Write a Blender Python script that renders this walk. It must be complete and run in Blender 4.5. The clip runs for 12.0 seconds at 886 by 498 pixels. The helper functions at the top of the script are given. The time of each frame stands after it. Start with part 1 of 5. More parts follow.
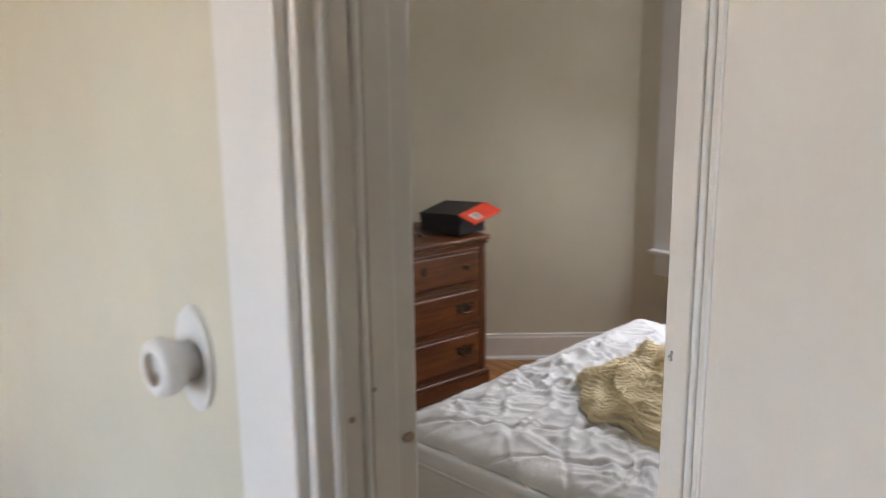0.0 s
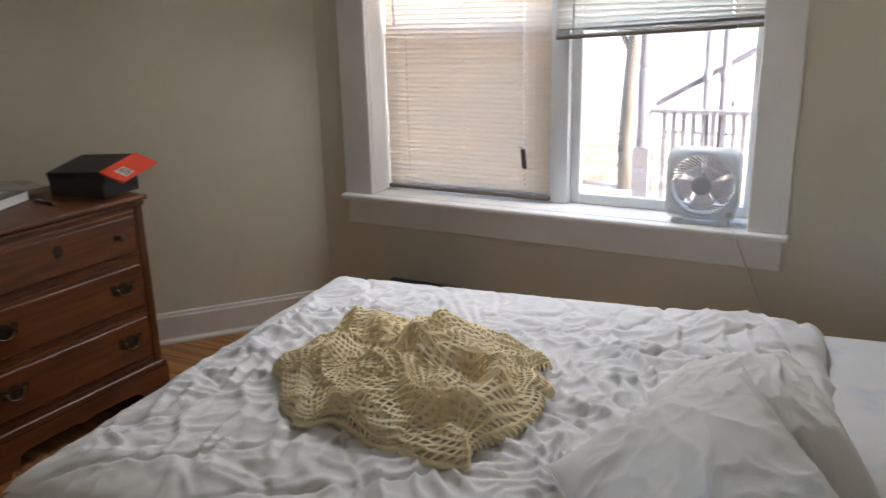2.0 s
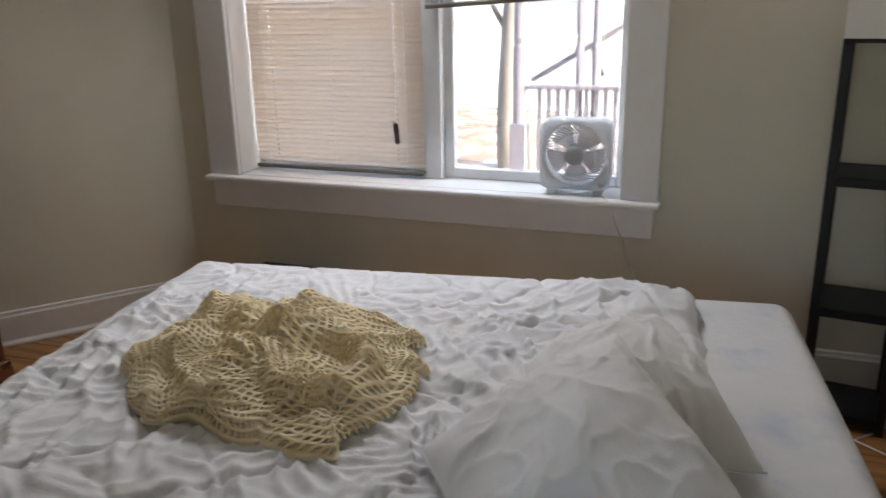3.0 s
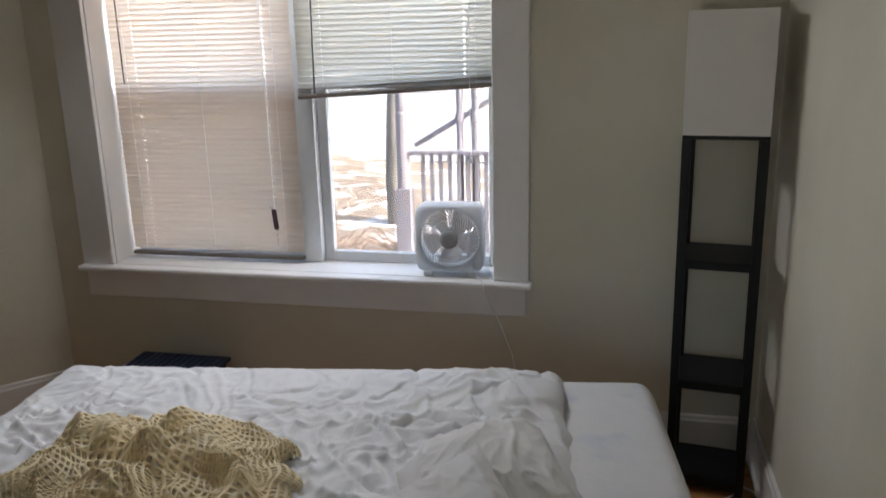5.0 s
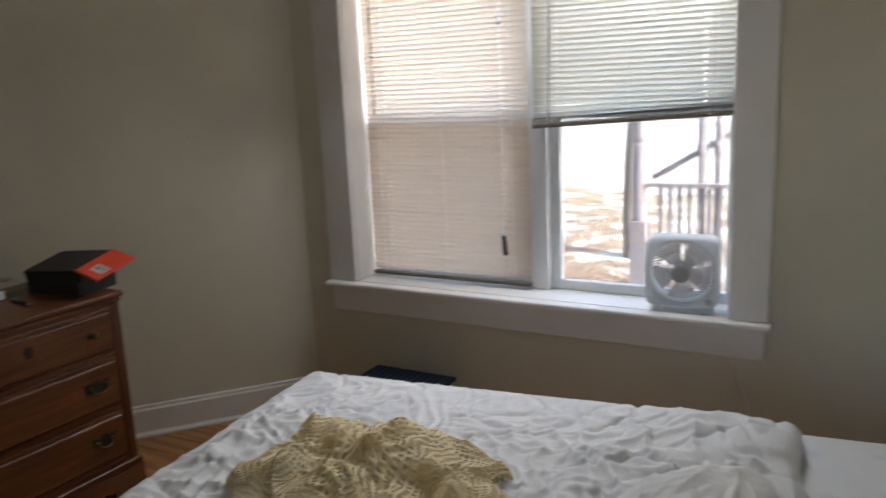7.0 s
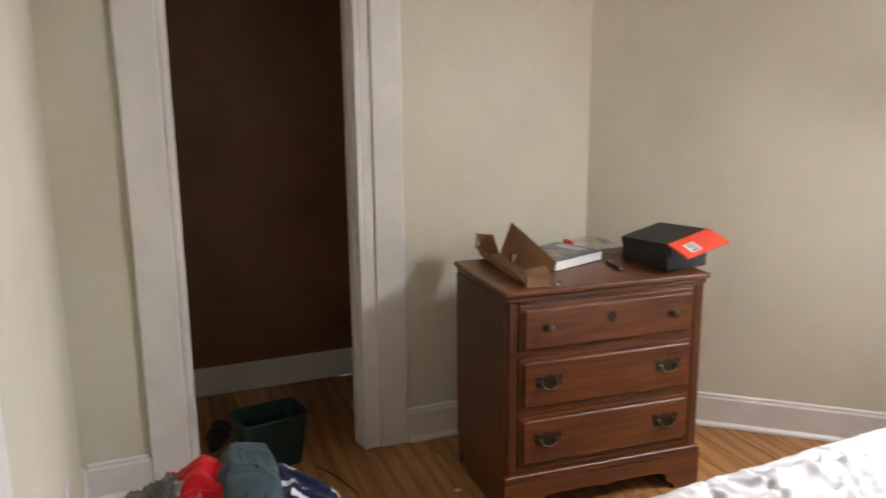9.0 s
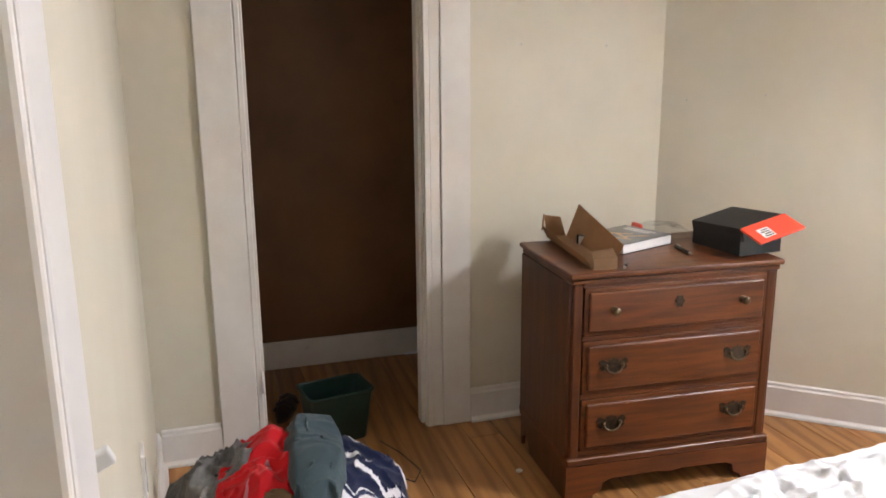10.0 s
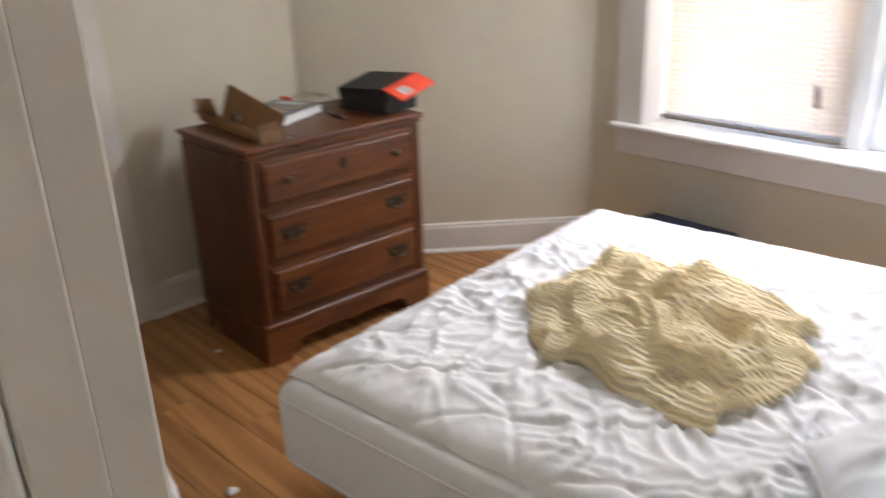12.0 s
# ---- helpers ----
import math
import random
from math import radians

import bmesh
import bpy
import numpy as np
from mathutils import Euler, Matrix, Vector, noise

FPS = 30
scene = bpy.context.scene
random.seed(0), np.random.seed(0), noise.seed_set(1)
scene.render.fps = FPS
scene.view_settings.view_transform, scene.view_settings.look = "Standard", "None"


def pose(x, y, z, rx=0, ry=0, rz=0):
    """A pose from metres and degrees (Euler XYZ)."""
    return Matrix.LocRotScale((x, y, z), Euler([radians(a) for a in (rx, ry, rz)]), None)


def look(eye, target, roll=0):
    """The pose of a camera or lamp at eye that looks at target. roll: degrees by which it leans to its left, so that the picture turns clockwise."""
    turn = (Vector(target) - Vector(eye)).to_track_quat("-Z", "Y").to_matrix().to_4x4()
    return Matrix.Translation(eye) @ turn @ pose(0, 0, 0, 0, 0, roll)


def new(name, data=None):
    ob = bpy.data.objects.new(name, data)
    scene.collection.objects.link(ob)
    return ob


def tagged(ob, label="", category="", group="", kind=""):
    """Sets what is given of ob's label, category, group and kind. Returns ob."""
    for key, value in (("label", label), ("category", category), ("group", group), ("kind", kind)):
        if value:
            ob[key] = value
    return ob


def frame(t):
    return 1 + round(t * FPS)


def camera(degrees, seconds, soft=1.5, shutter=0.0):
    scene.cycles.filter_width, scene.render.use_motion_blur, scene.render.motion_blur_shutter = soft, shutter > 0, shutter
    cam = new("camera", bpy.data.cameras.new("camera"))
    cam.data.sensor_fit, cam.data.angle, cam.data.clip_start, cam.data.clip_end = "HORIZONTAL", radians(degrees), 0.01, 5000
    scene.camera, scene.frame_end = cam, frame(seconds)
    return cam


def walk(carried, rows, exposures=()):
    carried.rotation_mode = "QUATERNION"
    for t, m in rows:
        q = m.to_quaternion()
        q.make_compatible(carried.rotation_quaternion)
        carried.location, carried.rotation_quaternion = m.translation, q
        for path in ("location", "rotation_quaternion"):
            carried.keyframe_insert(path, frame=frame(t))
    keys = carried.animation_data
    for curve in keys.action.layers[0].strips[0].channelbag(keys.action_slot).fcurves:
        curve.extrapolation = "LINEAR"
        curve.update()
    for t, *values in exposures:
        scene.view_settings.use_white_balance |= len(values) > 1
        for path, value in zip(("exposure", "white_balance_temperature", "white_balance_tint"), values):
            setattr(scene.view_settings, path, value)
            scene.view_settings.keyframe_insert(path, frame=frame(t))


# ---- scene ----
cam = camera(58.0, 12.0, soft=1.5, shutter=0.5)
PATH = [
    (0, (1.642, -0.304, 1.561), (0.114, 0.918, 1.146), -0.7),
    (0.5, (1.477, -0.189, 1.496), (0.136, 1.23, 1.062), -1.3),
    (1, (1.362, -0.024, 1.429), (0.099, 1.46, 0.981), -1.0),
    (1.5, (1.302, 0.066, 1.443), (0.231, 1.684, 0.954), -1.1),
    (2, (1.272, 0.154, 1.447), (0.342, 1.835, 0.891), -1.4),
    (2.5, (1.243, 0.232, 1.462), (0.458, 1.978, 0.884), -1.3),
    (3, (1.272, 0.268, 1.385), (0.601, 2.055, 0.788), -1.1),
    (3.5, (1.294, 0.298, 1.438), (0.808, 2.128, 0.793), -1.1),
    (3.7, (1.298, 0.288, 1.437), (0.883, 2.138, 0.8), -0.9),
    (5.3, (1.37, 0.267, 1.576), (0.911, 2.161, 1.125), -1.8),
    (5.5, (1.372, 0.261, 1.57), (0.883, 2.154, 1.15), -1.7),
    (6, (1.359, 0.265, 1.566), (0.798, 2.141, 1.159), -1.9),
    (6.5, (1.366, 0.26, 1.572), (0.646, 2.081, 1.164), -2.5),
    (7, (1.395, 0.283, 1.544), (0.408, 1.974, 1.14), -2.6),
    (7.5, (1.322, 0.274, 1.533), (0.09, 1.792, 1.112), -1.7),
    (7.7, (1.307, 0.296, 1.534), (-0.05, 1.704, 1.112), -1.2),
    (9.3, (1.198, 0.4, 1.525), (-0.685, 0.934, 1.114), -0.3),
    (9.5, (1.208, 0.396, 1.519), (-0.683, 0.903, 1.108), -0.1),
    (10, (1.215, 0.398, 1.518), (-0.676, 0.862, 1.062), -0.5),
    (10.5, (1.233, 0.414, 1.511), (-0.645, 0.849, 0.977), -1.0),
    (11, (1.232, 0.392, 1.516), (-0.606, 0.885, 0.902), -1.4),
    (11.5, (1.241, 0.3, 1.51), (-0.459, 1.115, 0.84), -1.4),
    (12, (1.257, 0.155, 1.5), (-0.13, 1.392, 0.762), -1.9),
]
walk(cam, [(t, look(eye, target, roll)) for t, eye, target, roll in PATH], [(0, 4.85, 6400, 13), (1.0, 4.6, 6400, 10), (2.5, 4.2, 6500, 12), (3.5, 4.05, 6500, 12), (5.5, 3.75, 6300, 11), (7.0, 3.8, 6400, 10), (7.7, 3.85, 6400, 10), (9.3, 5.9, 6500, 15), (11.0, 6.0, 6500, 16), (12, 5.45, 6400, 14)])

# ---- world and light ----
SUN_DIR = Vector((0.86, -0.12, 0.50)).normalized()
world = bpy.data.worlds.new("sky")
scene.world = world
world.use_nodes = True
wn = world.node_tree
sky = wn.nodes.new("ShaderNodeTexSky")
sky.sky_type, sky.sun_disc = "NISHITA", False
sky.sun_elevation = math.asin(SUN_DIR.z)
sky.sun_rotation = math.atan2(SUN_DIR.x, SUN_DIR.y)
sky.air_density, sky.dust_density, sky.ozone_density = 1.0, 2.5, 1.0
wn.links.new(sky.outputs[0], wn.nodes["Background"].inputs[0])
wn.nodes["Background"].inputs[1].default_value = 0.15
sun_data = bpy.data.lights.new("sun", "SUN")
sun_data.energy, sun_data.angle, sun_data.color = 2.6, radians(0.53), (1.0, 0.95, 0.87)
sun = new("sun", sun_data)
sun.matrix_world = look(SUN_DIR * 30, (0, 0, 0))


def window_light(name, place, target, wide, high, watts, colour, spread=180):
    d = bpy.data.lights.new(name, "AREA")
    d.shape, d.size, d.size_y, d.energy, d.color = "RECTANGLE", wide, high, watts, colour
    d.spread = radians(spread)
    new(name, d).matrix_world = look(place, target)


# added area lamps standing in for daylight at bedroom window's top and hall window
window_light("window_daylight", (0.15, 3.27, 2.09), (0.67, 2.15, 0.6), 1.3, 0.24, 1.5, (0.92, 0.95, 1.0), 156)
# the hall lamp fills an unseen, assumed window behind the camera
window_light("hall_fill_lamp", (0.8, -1.69, 1.4), (0.8, 0.3, 1.2), 0.58, 1.1, 0.09, (1.0, 0.98, 0.97))

# ---- materials ----
def material(name, colour, rough=0.5, dark=None, scale=6.0, stretch=(1, 1, 1), bump=0.0, bump_scale=60.0, metal=0.0,
             spots=None, rand=0.0, spec=0.5, spread=(0.35, 0.65), turn=0.0, world_space=False):
    m = bpy.data.materials.new(name)
    m.use_nodes = True
    nt = m.node_tree
    b = nt.nodes["Principled BSDF"]
    b.inputs["Roughness"].default_value, b.inputs["Metallic"].default_value = rough, metal
    b.inputs["Specular IOR Level"].default_value = spec
    if world_space:
        src = nt.nodes.new("ShaderNodeNewGeometry").outputs["Position"]
    else:
        src = nt.nodes.new("ShaderNodeTexCoord").outputs["Object"]
    mp = nt.nodes.new("ShaderNodeMapping")
    mp.inputs["Scale"].default_value = stretch
    mp.inputs["Rotation"].default_value = (0, 0, radians(turn))
    nt.links.new(src, mp.inputs[0])
    info = nt.nodes.new("ShaderNodeObjectInfo")
    if rand:
        off = nt.nodes.new("ShaderNodeVectorMath")
        off.operation = "MULTIPLY_ADD"
        comb = nt.nodes.new("ShaderNodeCombineXYZ")
        for k in range(3):
            nt.links.new(info.outputs["Random"], comb.inputs[k])
        off.inputs[1].default_value = (31, 17, 23)
        nt.links.new(comb.outputs[0], off.inputs[0])
        nt.links.new(mp.outputs[0], off.inputs[2])
        vec = off.outputs[0]
    else:
        vec = mp.outputs[0]
    nz = nt.nodes.new("ShaderNodeTexNoise")
    nz.inputs["Scale"].default_value, nz.inputs["Detail"].default_value, nz.inputs["Roughness"].default_value = scale, 6, 0.6
    nt.links.new(vec, nz.inputs["Vector"])
    ramp = nt.nodes.new("ShaderNodeValToRGB")
    dark = dark or tuple(c * 0.88 for c in colour)
    ramp.color_ramp.elements[0].position, ramp.color_ramp.elements[1].position = spread
    ramp.color_ramp.elements[0].color, ramp.color_ramp.elements[1].color = (*dark, 1), (*colour, 1)
    nt.links.new(nz.outputs["Fac"], ramp.inputs[0])
    out = ramp.outputs[0]
    if rand:
        hsv = nt.nodes.new("ShaderNodeHueSaturation")
        mr = nt.nodes.new("ShaderNodeMapRange")
        mr.inputs["To Min"].default_value, mr.inputs["To Max"].default_value = 1 - rand, 1 + rand
        nt.links.new(info.outputs["Random"], mr.inputs["Value"])
        nt.links.new(mr.outputs[0], hsv.inputs["Value"])
        nt.links.new(out, hsv.inputs["Color"])
        out = hsv.outputs[0]
    if spots:
        col, sc, lo, hi = spots
        n2 = nt.nodes.new("ShaderNodeTexNoise")
        n2.inputs["Scale"].default_value, n2.inputs["Detail"].default_value = sc, 8
        nt.links.new(vec, n2.inputs["Vector"])
        r2 = nt.nodes.new("ShaderNodeValToRGB")
        r2.color_ramp.elements[0].position, r2.color_ramp.elements[1].position = lo, hi
        nt.links.new(n2.outputs["Fac"], r2.inputs[0])
        mx = nt.nodes.new("ShaderNodeMix")
        mx.data_type = "RGBA"
        mx.inputs["B"].default_value = (*col, 1)
        nt.links.new(r2.outputs[0], mx.inputs["Factor"])
        nt.links.new(out, mx.inputs["A"])
        out = mx.outputs["Result"]
    nt.links.new(out, b.inputs["Base Color"])
    if bump:
        n3 = nt.nodes.new("ShaderNodeTexNoise")
        n3.inputs["Scale"].default_value, n3.inputs["Detail"].default_value = bump_scale, 4
        nt.links.new(vec, n3.inputs["Vector"])
        bp = nt.nodes.new("ShaderNodeBump")
        bp.inputs["Strength"].default_value, bp.inputs["Distance"].default_value = bump, 0.01
        nt.links.new(n3.outputs["Fac"], bp.inputs["Height"])
        nt.links.new(bp.outputs[0], b.inputs["Normal"])
    return m


def pine(name, light, dark, turn):
    """Knotty pine with long cathedral grain, running along the plank."""
    m = material(name, light, 0.42, dark, 2.2, (0.9, 9, 9), 0.08, 90, rand=0.14, turn=turn, world_space=True, spread=(0.3, 0.7))
    nt = m.node_tree
    b = nt.nodes["Principled BSDF"]
    old = b.inputs["Base Color"].links[0].from_socket
    vec = nt.nodes["Noise Texture"].inputs["Vector"].links[0].from_socket
    wave = nt.nodes.new("ShaderNodeTexWave")
    wave.wave_type, wave.bands_direction = "RINGS", "Y"
    wave.inputs["Scale"].default_value, wave.inputs["Distortion"].default_value = 0.55, 14.0
    wave.inputs["Detail"].default_value, wave.inputs["Detail Scale"].default_value = 2, 0.45
    nt.links.new(vec, wave.inputs["Vector"])
    r = nt.nodes.new("ShaderNodeValToRGB")
    r.color_ramp.elements[0].position, r.color_ramp.elements[1].position = 0.0, 0.55
    r.color_ramp.elements[0].color, r.color_ramp.elements[1].color = (0.52, 0.40, 0.30, 1), (1, 1, 1, 1)
    nt.links.new(wave.outputs[0], r.inputs[0])
    mx = nt.nodes.new("ShaderNodeMix")
    mx.data_type, mx.blend_type = "RGBA", "MULTIPLY"
    mx.inputs["Factor"].default_value = 0.65
    nt.links.new(old, mx.inputs["A"])
    nt.links.new(r.outputs[0], mx.inputs["B"])
    nt.links.new(mx.outputs["Result"], b.inputs["Base Color"])
    return m


CREAM = material("cream_wall_paint", (0.655, 0.615, 0.505), 0.55, (0.60, 0.56, 0.45), 1.6, bump=0.12, bump_scale=25, world_space=True,
                 spots=((0.54, 0.49, 0.39), 2.3, 0.62, 0.95))
CEIL = material("ceiling_paint", (0.78, 0.76, 0.72), 0.7, bump=0.1, bump_scale=20)
WHITE = material("white_trim_paint", (0.78, 0.76, 0.74), 0.38, (0.72, 0.70, 0.68), 3, bump=0.1, bump_scale=14, world_space=True,
                 spots=((0.50, 0.44, 0.38), 5.0, 0.72, 0.92))
SOFTWHITE = material("aged_trim_paint", (0.74, 0.71, 0.67), 0.42, (0.66, 0.62, 0.57), 4, bump=0.15, bump_scale=16, world_space=True,
                     spots=((0.45, 0.36, 0.28), 7.0, 0.70, 0.86))
VINYL = material("white_vinyl", (0.8, 0.81, 0.82), 0.3)
BROWN = material("brown_closet_paint", (0.22, 0.098, 0.034), 0.55, (0.165, 0.07, 0.024), 2.5, bump=0.1, world_space=True)
PINE = pine("pine_floorboard", (0.49, 0.245, 0.083), (0.32, 0.14, 0.043), -4)
GAP = material("dark_floor_gap", (0.05, 0.03, 0.018), 0.9)
CHERRY = material("red_brown_cherry_wood", (0.165, 0.05, 0.0125), 0.36, (0.075, 0.022, 0.007), 3.0, (14, 1.2, 14), 0.05, 90)
CHERRY_SIDE = material("cherry_wood_upright_grain", (0.125, 0.038, 0.01), 0.38, (0.06, 0.018, 0.006), 3.0, (14, 14, 1.2), 0.05, 90)
DARKBRASS = material("tarnished_brass", (0.075, 0.05, 0.028), 0.5, (0.03, 0.022, 0.014), 60, metal=0.6)
BRASS = material("aged_brass", (0.20, 0.145, 0.08), 0.36, (0.06, 0.045, 0.03), 40, metal=0.9)
STEEL = material("steel", (0.55, 0.55, 0.55), 0.35, metal=1.0)
BLACKWOOD = material("black_stained_wood", (0.009, 0.0085, 0.009), 0.5, (0.006, 0.006, 0.006), 8, (1, 1, 8), spec=0.3)
NAVYPLASTIC = material("navy_plastic", (0.010, 0.016, 0.034), 0.45)
GREENPLASTIC = material("dark_green_plastic", (0.006, 0.034, 0.027), 0.4, (0.005, 0.026, 0.021), 5)
WHITEPLASTIC = material("white_plastic", (0.80, 0.80, 0.80), 0.35)
GREYPLASTIC = material("grey_plastic", (0.42, 0.42, 0.43), 0.4)
CARD = material("brown_cardboard", (0.38, 0.225, 0.115), 0.8, (0.33, 0.19, 0.095), 12, bump=0.05, bump_scale=120)
BLACKCARD = material("black_card", (0.014, 0.014, 0.016), 0.55)
REDCARD = material("orange_red_card", (0.80, 0.075, 0.035), 0.45)
PAPER = material("paper", (0.78, 0.77, 0.75), 0.7, (0.70, 0.69, 0.67), 80, (1, 1, 20))
BLACKPLASTIC = material("black_plastic", (0.018, 0.018, 0.02), 0.4)


def cloth(name, colour, dark=None, weave=260.0, rough=0.9, soft=6.0, strength=0.25):
    m = material(name, colour, rough, dark, soft, bump=strength, bump_scale=weave, spec=0.15)
    m.node_tree.nodes["Principled BSDF"].inputs["Sheen Weight"].default_value = 0.15
    return m


COTTON = cloth("white_cotton", (0.80, 0.795, 0.80), (0.75, 0.745, 0.755), 300)
SHEET = cloth("pillow_cotton", (0.78, 0.77, 0.76), (0.73, 0.72, 0.71), 350)
TICKING = material("mattress_ticking", (0.70, 0.69, 0.69), 0.85, (0.66, 0.66, 0.67), 9, bump=0.2, bump_scale=55,
                   spots=((0.52, 0.55, 0.63), 7.0, 0.55, 0.75))
SHADE = material("white_paper_shade", (0.76, 0.74, 0.71), 0.75, (0.73, 0.71, 0.68), 4)


def translucent(name, colour, part_through):
    m = bpy.data.materials.new(name)
    m.use_nodes = True
    nt = m.node_tree
    b = nt.nodes["Principled BSDF"]
    b.inputs["Base Color"].default_value, b.inputs["Roughness"].default_value = (*colour, 1), 0.45
    tr = nt.nodes.new("ShaderNodeBsdfTranslucent")
    tr.inputs[0].default_value = (*colour, 1)
    mix = nt.nodes.new("ShaderNodeMixShader")
    mix.inputs[0].default_value = part_through
    nt.links.new(b.outputs[0], mix.inputs[1])
    nt.links.new(tr.outputs[0], mix.inputs[2])
    nt.links.new(mix.outputs[0], nt.nodes["Material Output"].inputs[0])
    return m


YARN = translucent("yellow_yarn", (0.97, 0.86, 0.60), 0.35)
SLAT = translucent("cream_vinyl_slat", (0.68, 0.565, 0.455), 0.5)
SLAT_LIGHT = translucent("ivory_vinyl_slat", (0.50, 0.475, 0.41), 0.36)
FANPLASTIC = translucent("thin_white_plastic", (0.82, 0.83, 0.84), 0.4)


def clear(name, rough=0.0, tint=(1, 1, 1), see=0.93):
    m = bpy.data.materials.new(name)
    m.use_nodes = True
    nt = m.node_tree
    nt.nodes.remove(nt.nodes["Principled BSDF"])
    t = nt.nodes.new("ShaderNodeBsdfTransparent")
    t.inputs[0].default_value = (*tint, 1)
    g = nt.nodes.new("ShaderNodeBsdfGlossy")
    g.inputs["Roughness"].default_value = rough
    mix = nt.nodes.new("ShaderNodeMixShader")
    mix.inputs[0].default_value = 1 - see
    nt.links.new(t.outputs[0], mix.inputs[1])
    nt.links.new(g.outputs[0], mix.inputs[2])
    nt.links.new(mix.outputs[0], nt.nodes["Material Output"].inputs[0])
    return m


GLASS = clear("window_glass", 0.0, (0.96, 0.98, 0.98), 0.95)
CLEARFILM = clear("clear_film", 0.15, (0.95, 0.95, 0.95), 0.82)
SCREEN = clear("insect_screen", 0.6, (0.62, 0.62, 0.62), 0.97)


# ---- mesh helpers ----
def mesh(name, bm, mat, smooth=False):
    me = bpy.data.meshes.new(name)
    bmesh.ops.recalc_face_normals(bm, faces=bm.faces)
    bm.to_mesh(me)
    bm.free()
    for m in mat if isinstance(mat, (list, tuple)) else (mat,):
        me.materials.append(m)
    if smooth:
        me.shade_smooth()
    return me


def part(name, bm, mat, parent, label="", smooth=False, at=None):
    ob = new(name, mesh(name, bm, mat, smooth))
    ob.parent = parent
    if at is not None:
        ob.matrix_basis = at
    return tagged(ob, label)


def share(name, me, parent, at, label=""):
    ob = new(name, me)
    ob.parent = parent
    ob.matrix_basis = at
    return tagged(ob, label)


def thing(name, label, category, at=None, group=""):
    ob = new(name)
    ob.empty_display_size = 0.1
    if at is not None:
        ob.matrix_basis = at
    return tagged(ob, label, category, group)


def structure(name, bm, mat, label, category, smooth=False):
    return tagged(new(name, mesh(name, bm, mat, smooth)), label, category, kind="structure")


def block(bm, x0, x1, y0, y1, z0, z1, bevel=0.0, segs=2, m=None):
    r = bmesh.ops.create_cube(bm, size=1)
    vs = r["verts"]
    for v in vs:
        v.co = Vector(((x0 + x1) / 2 + v.co.x * (x1 - x0), (y0 + y1) / 2 + v.co.y * (y1 - y0), (z0 + z1) / 2 + v.co.z * (z1 - z0)))
    if bevel:
        es = list({e for v in vs for e in v.link_edges})
        out = bmesh.ops.bevel(bm, geom=es, offset=bevel, segments=segs, profile=0.5, affect="EDGES")
        vs = list({v for f in out["faces"] for v in f.verts} | {v for v in vs if v.is_valid})
    if m is not None:
        bmesh.ops.transform(bm, matrix=m, verts=vs)
    return bm


def box(x0, x1, y0, y1, z0, z1, bevel=0.0, segs=2):
    return block(bmesh.new(), x0, x1, y0, y1, z0, z1, bevel, segs)


def tube(bm, pts, r, n=8, closed=False):
    pts = [Vector(p) for p in pts]
    rings = []
    for i, p in enumerate(pts):
        a = pts[i - 1] if i or closed else p
        b = pts[(i + 1) % len(pts)] if i + 1 < len(pts) or closed else p
        d = (b - a).normalized()
        up = Vector((0, 0, 1)) if abs(d.z) < 0.9 else Vector((1, 0, 0))
        s = d.cross(up).normalized()
        u = s.cross(d)
        rr = r(i / max(1, len(pts) - 1)) if callable(r) else r
        rings.append([bm.verts.new(p + rr * (math.cos(2 * math.pi * k / n) * s + math.sin(2 * math.pi * k / n) * u)) for k in range(n)])
    for i in range(len(rings) if closed else len(rings) - 1):
        a, b = rings[i], rings[(i + 1) % len(rings)]
        for k in range(n):
            bm.faces.new((a[k], a[(k + 1) % n], b[(k + 1) % n], b[k]))
    if not closed:
        bm.faces.new(rings[0])
        bm.faces.new(rings[-1][::-1])
    return bm


def lathe(profile, n=24, m=None):
    """A turned shape about z from (radius, height) pairs."""
    bm = bmesh.new()
    rings = [[bm.verts.new((max(r, 1e-4) * math.cos(2 * math.pi * k / n), max(r, 1e-4) * math.sin(2 * math.pi * k / n), z)) for k in range(n)] for r, z in profile]
    for a, b in zip(rings, rings[1:]):
        for k in range(n):
            bm.faces.new((a[k], a[(k + 1) % n], b[(k + 1) % n], b[k]))
    bm.faces.new(rings[0][::-1])
    bm.faces.new(rings[-1])
    if m is not None:
        bmesh.ops.transform(bm, matrix=m, verts=bm.verts)
    return bm


def prism(outline, z0, z1, bevel=0.0, m=None):
    """An outline in x and y, pulled up from z0 to z1."""
    bm = bmesh.new()
    lo = [bm.verts.new((x, y, z0)) for x, y in outline]
    hi = [bm.verts.new((x, y, z1)) for x, y in outline]
    bm.faces.new(lo[::-1])
    top = bm.faces.new(hi)
    for i in range(len(lo)):
        j = (i + 1) % len(lo)
        bm.faces.new((lo[i], lo[j], hi[j], hi[i]))
    if bevel:
        bmesh.ops.bevel(bm, geom=list(top.edges), offset=bevel, segments=2, affect="EDGES")
    if m is not None:
        bmesh.ops.transform(bm, matrix=m, verts=bm.verts)
    return bm


def sheet(fn, nu, nv, keep=None, uv=False):
    """A grid mesh from fn(a, b) for a, b in 0..1."""
    bm = bmesh.new()
    vs = [[bm.verts.new(fn(i / nu, j / nv)) for j in range(nv + 1)] for i in range(nu + 1)]
    for i in range(nu):
        for j in range(nv):
            if keep is None or keep(i, j):
                bm.faces.new((vs[i][j], vs[i + 1][j], vs[i + 1][j + 1], vs[i][j + 1]))
    loose = [v for v in bm.verts if not v.link_faces]
    bmesh.ops.delete(bm, geom=loose, context="VERTS")
    return bm


